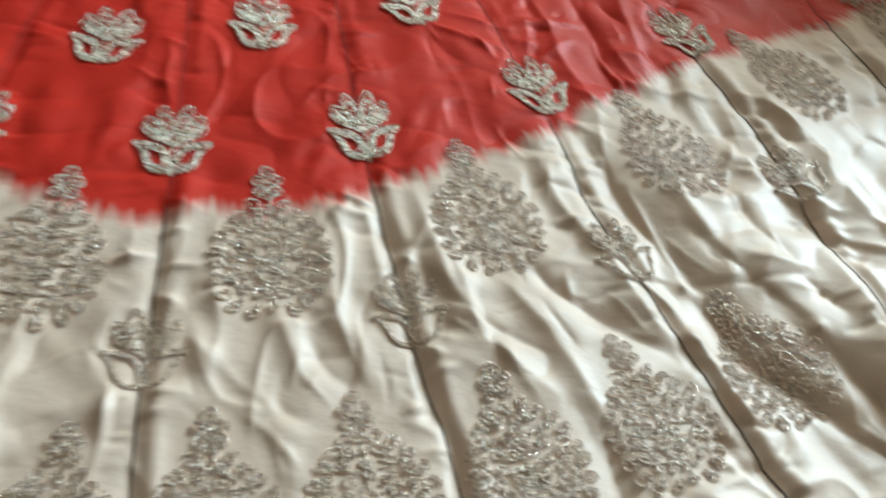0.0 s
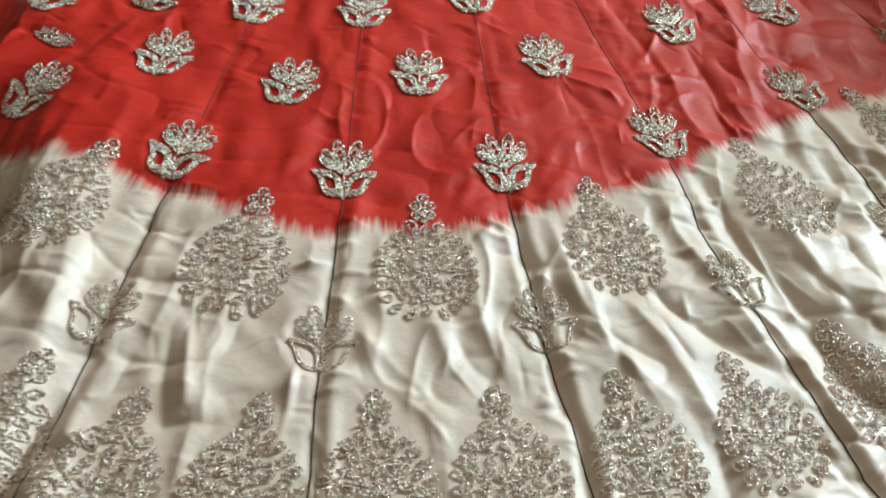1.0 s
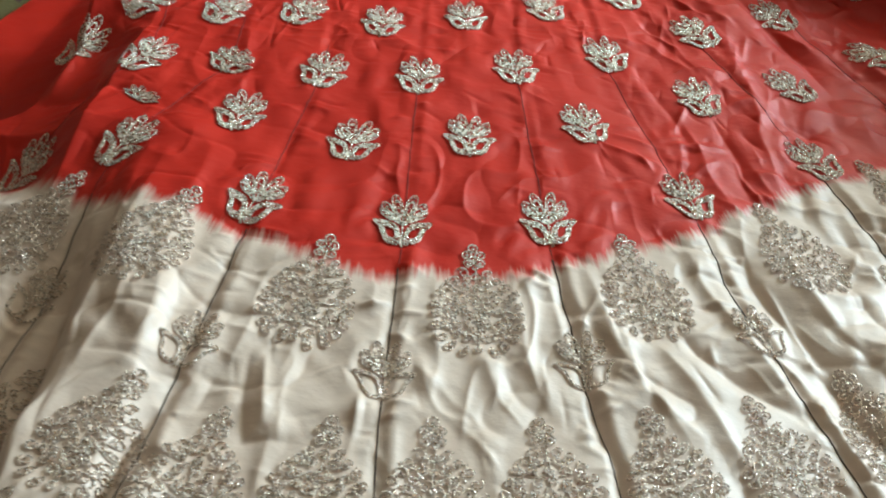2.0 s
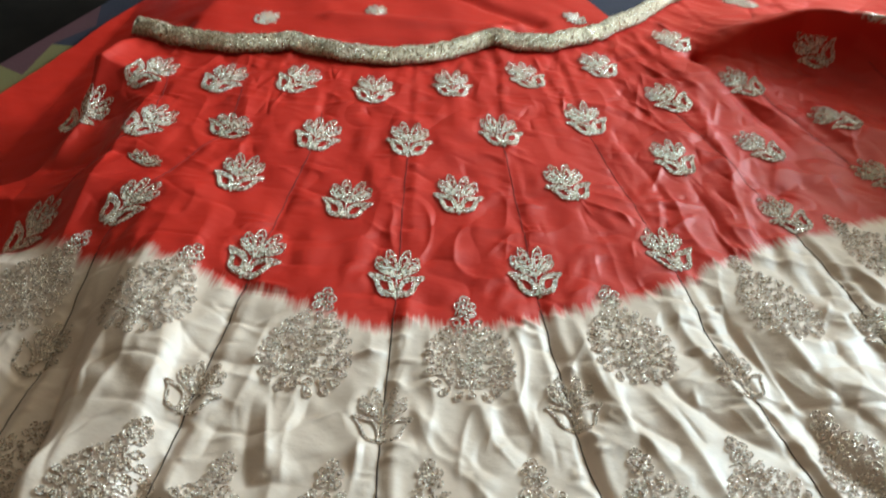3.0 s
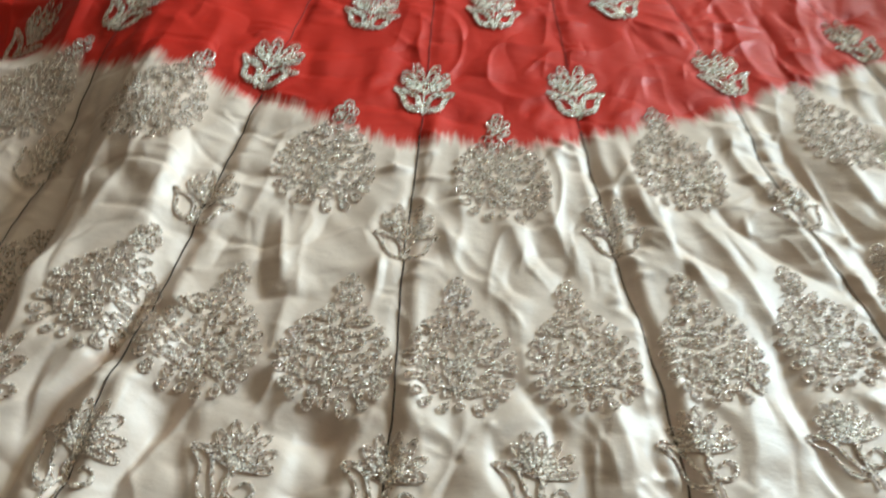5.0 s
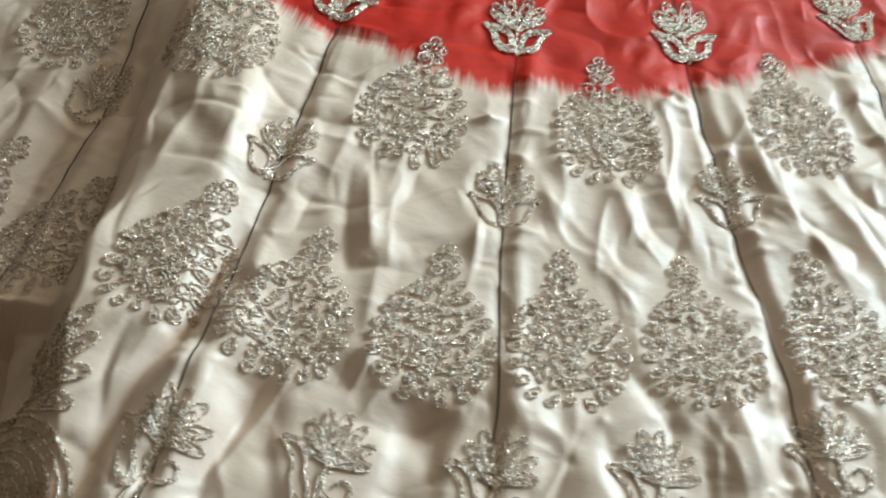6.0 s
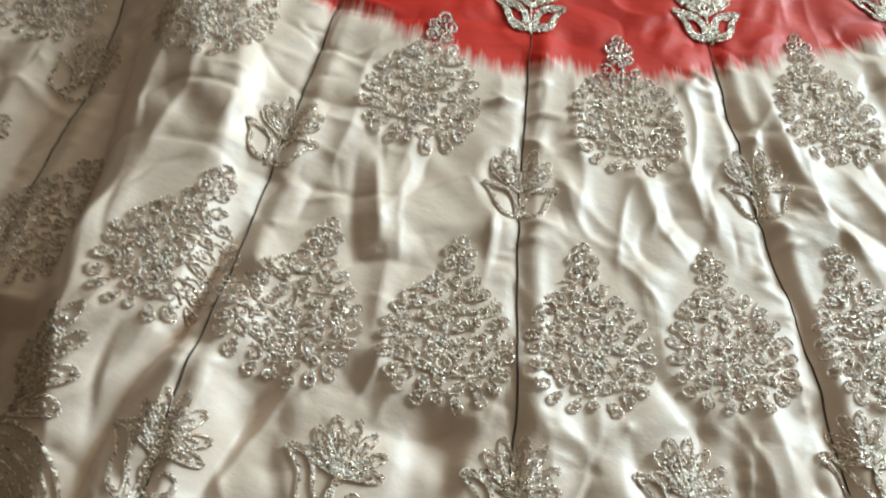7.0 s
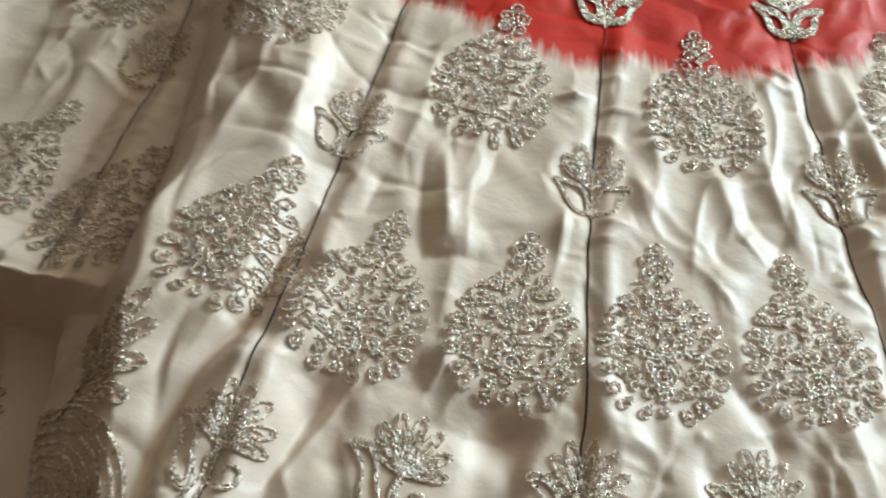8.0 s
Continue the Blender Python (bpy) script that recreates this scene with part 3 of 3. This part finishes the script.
def petal(x, y, angle, length, width, cord, filled, bend=0.0, count=18):
    outline = petal_outline(x, y, angle, length, width, count, bend)
    pieces = nested(outline, (1.0, 0.58) if filled else (1.0, 0.5), cord)
    for t in (0.35, 0.55, 0.75, 0.9):
        u = bend * length * t * t
        pieces.append(bead(x + length * t * math.sin(angle) + u * math.cos(angle), y + length * t * math.cos(angle) - u * math.sin(angle), width * 0.24, cord * (0.6 if filled else 0.2)))
    return pieces


def flower_template(filled, cord=0.0009, fan=1.0):
    """A small sprig 56 mm wide and 66 mm high: a cup of two hollow pointed leaves and a fan of lobes over it."""
    made = [named("stem", [corded([(0, -0.034), (0, -0.02), (0, 0.006)], cord * 1.1, False), bead(0, -0.035, 0.0018)])]
    for side in (-1, 1):
        leaf = rounded([(side * 0.0006, -0.034), (side * 0.0105, -0.034), (side * 0.0165, -0.029), (side * 0.0195, -0.020), (side * 0.0215, -0.0125), (side * 0.0280, -0.0060),
                        (side * 0.0265, -0.0030), (side * 0.0175, -0.0045), (side * 0.0100, -0.0065), (side * 0.0040, -0.0120), (side * 0.0014, -0.022)])
        heart = np.array([side * 0.0108, -0.0200])
        pieces = nested(leaf, (1.0, 0.84, 0.68, 0.53) if filled else (1.0, 0.80), cord, heart)
        for t in np.linspace(0.04, 0.96, 13):
            pieces.append(bead(*(leaf[int(t * len(leaf))] * 0.90 + heart * 0.10), 0.0012, cord * 0.9))
        made.append(named("leaf", pieces))
        for y, angle, length, wide, bend in ((-0.0050, 1.10, 0.0265, 0.0044, -0.20), (-0.0080, 0.68, 0.0350, 0.0050, -0.08), (-0.0070, 0.22, 0.0405, 0.0050, 0.0)):
            made.append(named("petal", petal(side * 0.0008, y, side * angle, length * fan, wide, cord, filled, bend * side)))
    return made


def bloom_template(cord=0.0009):
    """A border bloom in open cord: a hooked leaf, a large swirl, and a fan of seven beaded petals."""
    swirl = [(0.012 + 0.0165 * (1 - 0.8 * s) * math.cos(6.6 * s + 2.2), -0.022 + 0.0150 * (1 - 0.8 * s) * math.sin(6.6 * s + 2.2)) for s in np.linspace(0, 1, 34)]
    inner = [(0.012 + (x - 0.012) * 0.80, -0.022 + (y + 0.022) * 0.80) for x, y in swirl[:22]]
    pieces = [corded(swirl, cord * 1.25, False), corded(inner, cord, False)]
    pieces += [bead(x, y, 0.0013, cord) for x, y in swirl[::3]]
    made = [named("swirl", pieces)]
    made.append(named("stem", [corded([(-0.004, -0.050), (-0.002, -0.03), (0, -0.006)], cord * 1.4, False), corded([(0.003, -0.050), (0.002, -0.03), (0.001, -0.006)], cord * 1.1, False)]))
    for angle, length, bend in ((-0.92, 0.027, -0.10), (-0.55, 0.034, -0.06), (-0.20, 0.039, -0.03), (0.12, 0.040, 0.02), (0.46, 0.038, 0.05), (0.85, 0.034, 0.09), (1.25, 0.029, 0.12)):
        made.append(named("petal", petal(0.0, -0.009, angle, length, 0.0042, cord, False, bend)))
    left = rounded([(-0.003, -0.042), (-0.014, -0.038), (-0.021, -0.026), (-0.022, -0.012), (-0.029, -0.002), (-0.036, 0.001), (-0.033, 0.006), (-0.022, 0.004), (-0.014, -0.006), (-0.012, -0.018), (-0.006, -0.028)])
    pieces = nested(left, (1.0, 0.80), cord)
    pieces += [bead(spot[0] * 0.94, spot[1] * 0.94 - 0.001, 0.0012, 0.0004) for spot in left[:: len(left) // 14]]
    return made + [named("leaf", pieces)]


def medallion_template(seed, width=0.076, height=0.118, cord=0.00088):
    """A round tree of small cord loops and curls, open between them, with a stack of ringlets at the tip."""
    rng = random.Random(seed)
    half, made, placed = width / 2, [], []
    profile_v = np.array([0.0, 0.05, 0.13, 0.25, 0.38, 0.50, 0.60, 0.68, 0.75, 0.82])
    profile_w = np.array([0.34, 0.62, 0.84, 0.98, 1.0, 0.90, 0.72, 0.48, 0.27, 0.14])

    def reach(y):
        return half * np.interp(y / height + 0.5, profile_v, profile_w)

    def loop(name, x, y, angle, a, b, kind):
        base_x, base_y = x - a * math.sin(angle), y - a * math.cos(angle)
        outline = petal_outline(base_x, base_y, angle, 2 * a, b, 14, rng.uniform(-0.15, 0.15))
        if kind == "curl":
            s = np.linspace(0, 1, 20)
            spin, grow = rng.choice((-1, 1)) * 7.2 * s + angle, a * (0.25 + 0.85 * s)
            path = np.stack([x + grow * np.sin(spin), y + grow * np.cos(spin)], 1)
            pieces = [corded(path, cord * 1.05, False)]
        else:
            pieces = [corded(outline, cord * rng.uniform(0.9, 1.15), True)]
        if kind == "eye":
            pieces.append(bead(x, y, rng.uniform(0.0014, 0.0021), 0.0003))
        elif kind == "double":
            pieces.append(corded(np.array([x, y]) + (outline - np.array([x, y])) * 0.5, cord * 0.8, True))
        made.append(named(name, pieces))

    # loops round the rim, pointing outwards
    rim = np.stack([profile_w * half, (profile_v - 0.5) * height], 1)
    rim = rim[rim[:, 1] < 0.29 * height]
    for x, y in resampled(rim, 0.0096, False):
        way = math.atan2(x, (y + 0.13 * height) * 0.9) + rng.uniform(-0.35, 0.35)
        for side in (-1, 1):
            inset = rng.uniform(0.0035, 0.0055)
            px, py = x - inset * math.sin(way) + rng.uniform(-0.0006, 0.0006), y - inset * math.cos(way) + rng.uniform(-0.0006, 0.0006)
            placed.append((side * px, py))
            loop("loop", side * px, py, side * way, rng.uniform(0.0042, 0.0056), rng.uniform(0.0030, 0.0038), rng.choice(("eye", "eye", "curl", "double")))
    # a rosette low on the axis
    placed.append((0.0, -0.27 * height))
    turn = np.arange(16) * math.pi / 8
    ring = np.stack([np.sin(turn), np.cos(turn)], 1)
    made.append(named("rosette", [corded(np.array([0, -0.27 * height]) + 0.0072 * ring, cord * 1.15), corded(np.array([0, -0.27 * height]) + 0.0040 * ring, cord), bead(0, -0.27 * height, 0.0016)]))
    for _ in range(1500):
        y = rng.uniform(-0.46, 0.27) * height
        x = rng.uniform(0, 1) * max(reach(y) - 0.007, 0)
        if rng.random() < 0.15:
            x = 0.0
        elif x < 0.0042:
            continue
        if any(math.hypot(x - px, y - py) < 0.0075 for px, py in placed):
            continue
        for side in ((-1, 1) if x else (1,)):
            placed.append((side * x, y))
            loop("loop", side * x, y, side * (math.atan2(x, y + 0.6 * height) + rng.uniform(-1.3, 1.3)), rng.uniform(0.0036, 0.0050), rng.uniform(0.0027, 0.0035), rng.choice(("eye", "eye", "curl", "open")))
    # ringlets at the tip
    top = 0.5 * height
    for x, y, r in ((0.0, -0.0045, 0.0042), (-0.0055, -0.0125, 0.0040), (0.0055, -0.0125, 0.0040), (0.0, -0.0180, 0.0036), (-0.0052, -0.0222, 0.0038), (0.0052, -0.0222, 0.0038)):
        made.append(named("tip_loop", [corded(np.array([x, top + y]) + r * ring, cord * 1.1), bead(x, top + y, 0.0017, 0.0003)]))
    # fine stems that tie the loops together
    strands = [corded([(0.0012 * math.sin(9 * s), height * (-0.46 + 0.82 * s)) for s in np.linspace(0, 1, 14)], cord * 0.8, False)]
    for y in (-0.30, -0.12, 0.06):
        for side in (-1, 1):
            wide = reach(y * height) * 0.8
            strands.append(corded([(side * wide * s, height * (y - 0.06 + 0.16 * s * s) + 0.003 * math.sin(6 * s)) for s in np.linspace(0, 1, 10)], cord * 0.75, False))
    strands += [bead(rng.uniform(-0.6, 0.6) * half, rng.uniform(-0.40, 0.2) * height, rng.uniform(0.0009, 0.0014)) for _ in range(26)]
    return [named("stem", strands)] + made


def feather_template(cord=0.0014):
    """A plumed border bird: nested feather arcs under a crest of leaves."""
    made = []
    for n in range(8):
        pieces = []
        r = 0.056 - 0.0060 * n
        arc = [(0.004 + r * 1.05 * math.cos(a), -0.068 + r * math.sin(a)) for a in np.linspace(-0.5, 2.2, 26)]
        pieces.append(corded(arc, cord * (0.8 if n % 2 else 1.2), False))
        for a in np.linspace(-0.4, 2.1, 15 - n):
            pieces.append(bead(0.004 + (r - 0.003) * 1.05 * math.cos(a), -0.068 + (r - 0.003) * math.sin(a), 0.0010))
        made.append(named("feather", pieces))
    for angle, length, y in ((0.9, 0.038, 0.012), (0.55, 0.042, 0.02), (0.2, 0.045, 0.026), (-0.2, 0.042, 0.024), (-0.6, 0.036, 0.016), (1.25, 0.034, 0.004)):
        made.append(named("crest_leaf", petal(0.0, y - 0.012, angle, length, 0.0058, cord * 0.8, False, 0.1)))
    return [named("stem", [corded([(-0.006, -0.02), (-0.004, 0.0), (0.0, 0.014)], cord * 1.4, False)])] + made


FLOWER = flower_template(True, 0.00098)
SPRIG = flower_template(False, 0.00092)
BLOOM = bloom_template()
MEDALLIONS = [medallion_template(seed) for seed in (3, 8, 21)]
FEATHER = feather_template()


def stitched(name, template, x, y, size, parent, lean=0.0, squash=1.0, surface=cloth_height, lift=0.0004):
    """Lays a template on the cloth at x, y with its tip towards the waist, turned by lean degrees."""
    verts = np.concatenate([piece[1] for piece in template])
    angle = math.atan2(APEX[0] - x, APEX[1] - y) + radians(lean)
    c, s = math.cos(angle), math.sin(angle)
    u, v = verts[:, 0] * size, verts[:, 1] * size * squash
    px, py = x + u * c + v * s, y - u * s + v * c
    laid = np.stack([px, rolled(px, py) if surface is cloth_height else py, surface(px, py) + verts[:, 2] * max(size, 0.8) + lift], 1)
    motif, start = None, 0
    for piece_name, piece_verts, faces in template:
        stop = start + len(piece_verts)
        ob = array_part(name if motif is None else piece_name, laid[start:stop], faces, SILVER, motif or parent, "", False)
        motif, start = motif or ob, stop
    return motif


# ---- the skirt ----
def cloth_sheet(name, left, right, bottom, top, parent, columns, rows, surface, label=""):
    """A panel between two seams, from the hem to the waist, with the height over the dyed edge kept on it."""
    u, v = np.meshgrid(np.linspace(0, 1, columns), np.linspace(0, 1, rows))
    y = np.zeros_like(u)
    x = np.zeros_like(u)
    x_top = left(0.5) * (1 - u) + right(0.5) * u
    for _ in range(4):
        y_top, y_low = top(x_top), bottom(left(-0.4) * (1 - u) + right(-0.4) * u)
        x_top = left(y_top) * (1 - u) + right(y_top) * u
    y = y_low + v * (y_top - y_low)
    x = left(y) * (1 - u) + right(y) * u
    z = surface(x, y)
    verts = np.stack([x.ravel(), (rolled(x, y) if surface is cloth_height else y).ravel(), z.ravel()], 1)
    faces = []
    for r in range(rows - 1):
        a = r * columns
        faces += [(a + c, a + c + 1, a + c + 1 + columns, a + c + columns) for c in range(columns - 1)]
    ob = array_part(name, verts, faces, SATIN, parent, label)
    dye = ob.data.attributes.new("dye", "FLOAT", "POINT")
    dye.data.foreach_set("value", dye_height(x, y).ravel().astype(np.float32))
    run = ob.data.attributes.new("run", "FLOAT_VECTOR", "POINT")
    turn, reach = np.arctan2(x - APEX[0], APEX[1] - y), np.hypot(x - APEX[0], APEX[1] - y)
    run.data.foreach_set("vector", np.stack([turn, reach, 0 * turn], -1).ravel().astype(np.float32))
    return ob


def hem(x):
    return -0.46 + 0.12 * np.maximum(x - 0.05, 0) ** 1.5 + 0.1 * np.maximum(-x - 0.1, 0)


def waist(x):
    return np.interp(x, WAIST_X, WAIST_Y)


def under_height(x, y):
    z = -0.032 - 0.45 * np.clip(-0.33 - x, 0, 0.15) + 0.0025 * value_noise(x * 12, y * 12, 11) + 0.0012 * value_noise(x * 40, y * 40, 12)
    for points, height, width in (([(-0.27, 0.47), (-0.18, 0.475)], -0.010, 0.010), ([(-0.12, 0.50), (0.0, 0.53)], -0.006, 0.010), ([(-0.16, 0.56), (0.06, 0.60)], 0.007, 0.014), ([(0.10, 0.60), (0.19, 0.60)], -0.010, 0.014), ([(0.0, 0.70), (0.13, 0.64)], -0.008, 0.012), ([(-0.34, 0.33), (-0.36, 0.42), (-0.35, 0.50)], -0.008, 0.010),
                                  ([(-0.41, 0.28), (-0.40, 0.36)], -0.008, 0.012), ([(0.03, 0.56), (0.10, 0.62)], 0.006, 0.012)):
        d = away(x, y, points) / width
        z += height * np.exp(-d * d)
    return z


def skirt():
    base = tagged(new("embroidered_skirt"), "red and cream satin skirt with silver embroidery spread over bed", "skirt")
    base.location = (0, 0, 0)
    lines = [LEFT_EDGE] + SEAMS + [RIGHT_EDGE]
    for left, right in zip(lines[:-1], lines[1:]):
        cloth_sheet("panel", left, right, hem, waist, base, 100, 500, cloth_height)
    cloth_sheet("back_panel", seam_line((-0.65, -0.2), (-0.545, 0.375), (-0.478, 0.679), (-0.415, 0.95)), seam_line((0.45, 0.2), (0.241, 0.69), (0.20, 0.76), (0.10, 1.0)),
                lambda x: 0.12 + 0 * x, lambda x: 1.0 + 0 * x, base, 120, 150, under_height, "plain red satin back layer with small sprigs")
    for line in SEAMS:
        for low, high, thread, words in ((-0.44, 0.012, THREAD, "dark stitched seam line"), (0.012, 0.30, SHADED_RED_THREAD, "dark red stitched seam line")):
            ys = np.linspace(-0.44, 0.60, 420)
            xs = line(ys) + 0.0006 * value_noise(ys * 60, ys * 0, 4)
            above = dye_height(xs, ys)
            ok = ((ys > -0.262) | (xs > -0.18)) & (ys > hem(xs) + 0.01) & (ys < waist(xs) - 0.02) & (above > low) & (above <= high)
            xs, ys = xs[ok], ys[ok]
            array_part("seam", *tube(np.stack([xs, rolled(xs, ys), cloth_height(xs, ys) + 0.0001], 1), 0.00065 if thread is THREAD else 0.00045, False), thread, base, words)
    return base


def waistband(base):
    xs = np.linspace(-0.369, 0.44, 130)
    ys = waist(xs) + 0.002
    zs = cloth_height(xs, ys)
    pts = np.stack([xs, ys, zs + 0.010], 1)
    along = np.gradient(pts, axis=0)
    along /= np.linalg.norm(along, axis=1, keepdims=True)
    side = np.cross(along, (0, 0, 1.0))
    side /= np.linalg.norm(side, axis=1, keepdims=True)
    up = np.cross(side, along)
    lean = radians(38)
    flat, thick = side * math.cos(lean) - up * math.sin(lean), up * math.cos(lean) + side * math.sin(lean)
    ring = []
    for a in np.arange(14) * 2 * math.pi / 14:
        ring.append(pts + 0.0115 * np.sign(math.cos(a)) * abs(math.cos(a)) ** 0.7 * flat + 0.0060 * np.sign(math.sin(a)) * abs(math.sin(a)) ** 0.7 * thick)
    verts = np.stack(ring, 1).reshape(-1, 3)
    faces = [(i * 14 + s, i * 14 + (s + 1) % 14, (i + 1) * 14 + (s + 1) % 14, (i + 1) * 14 + s) for i in range(len(pts) - 1) for s in range(14)]
    faces += [tuple(range(14)), tuple(range((len(pts) - 1) * 14, len(pts) * 14))]
    band = array_part("waistband", verts, faces, BAND, base, "silver beaded waistband with a rounded edge")
    rng = random.Random(5)
    pieces = []
    for _ in range(2400):
        i, a = rng.randrange(len(pts) - 1), rng.uniform(0.0, math.pi)
        f = rng.random()
        spot = [q[i] * (1 - f) + q[i + 1] * f for q in (pts, flat, thick)]
        ca, sa = math.cos(a), math.sin(a)
        c = spot[0] + 0.0118 * math.copysign(abs(ca) ** 0.7, ca) * spot[1] + 0.0062 * abs(sa) ** 0.7 * spot[2]
        pieces.append(bead(c[0], c[1], rng.uniform(0.0008, 0.0014), c[2] - 0.0004))
    tagged(array_part("beadwork", *joined(pieces), BAND, band, "tiny dull gold beads", False), kind="stuff")


def embroidery(base):
    def flower(x, y, lean=0.0, size=1.0, squash=1.0):
        stitched("flower_motif", FLOWER, x, y, 0.93 * size, base, lean, squash)

    for n, row in enumerate(FLOWER_ROWS):
        for x, y, lean in row:
            flower(x, y, lean, 0.98 if n == 0 else 1.0)
    flower(-0.20, 0.221, 10, 1.0, 0.62)
    flower(-0.266, 0.143, 12, 0.9, 0.35)
    # cream sprigs on the seams and blooms along the border
    for x, y, lean in SPRIG_ROW:
        stitched("sprig_motif", SPRIG, x, y, 0.84, base, lean, 0.92)
    for x, y, lean in BLOOM_ROW:
        stitched("bloom_motif", BLOOM, x, y, 0.80, base, lean)
    # two rows of looped medallions
    for n, (x, y, lean) in enumerate(MEDALLION_ROW):
        stitched("medallion_motif", MEDALLIONS[n % 3], x, y, 1.0, base, lean)
    for n, (x, y, lean) in enumerate(LOWER_ROW):
        stitched("medallion_motif", MEDALLIONS[(n + 1) % 3], x, y, 0.97, base, lean, 0.91)
    stitched("feather_motif", FEATHER, -0.203, -0.328, 0.92, base, 4)
    for x, y in ((0.184, 0.675), (-0.247, 0.538), (-0.104, 0.602), (0.05, 0.726)):
        stitched("flower_motif", FLOWER, x, y, 0.62, base, 0, 1.0, under_height)


# ---- things beyond the bed ----
def cabinet():
    base = tagged(new("cabinet"), "dark brown wooden cabinet in the shaded corner", "cabinet")
    base.location = (-1.55, 2.05, -0.55)
    boxed("body", (-0.7, 0.7, -0.25, 0.3, 0.0, 1.9), DARKWOOD, base, 0.01)
    for s in (-1, 1):
        door = boxed("door", (s * 0.345 - 0.335, s * 0.345 + 0.335, -0.275, -0.253, 0.06, 1.86), DARKWOOD, base, 0.004)
        boxed("handle", (s * 0.05 - 0.01, s * 0.05 + 0.01, -0.30, -0.277, 0.9, 1.05), BAND, door, 0.003)


def storage_box():
    base = tagged(new("storage_box"), "pale blue storage box with white corner strips beside bed", "box")
    base.location = (-0.993, 1.55, -0.55)
    boxed("body", (-0.024, 0.024, -0.04, 0.10, 0.0, 0.42), BLUE, base, 0.004)
    for x in (-0.026, -0.003, 0.021):
        boxed("corner_strip", (x, x + 0.006, -0.045, -0.036, 0.0, 0.42), WHITE, base, 0.002)
    boxed("lid", (-0.028, 0.028, -0.046, 0.105, 0.421, 0.44), WHITE, base, 0.003)


storage_box()
room()
bed()
SKIRT = skirt()
waistband(SKIRT)
embroidery(SKIRT)
cabinet()
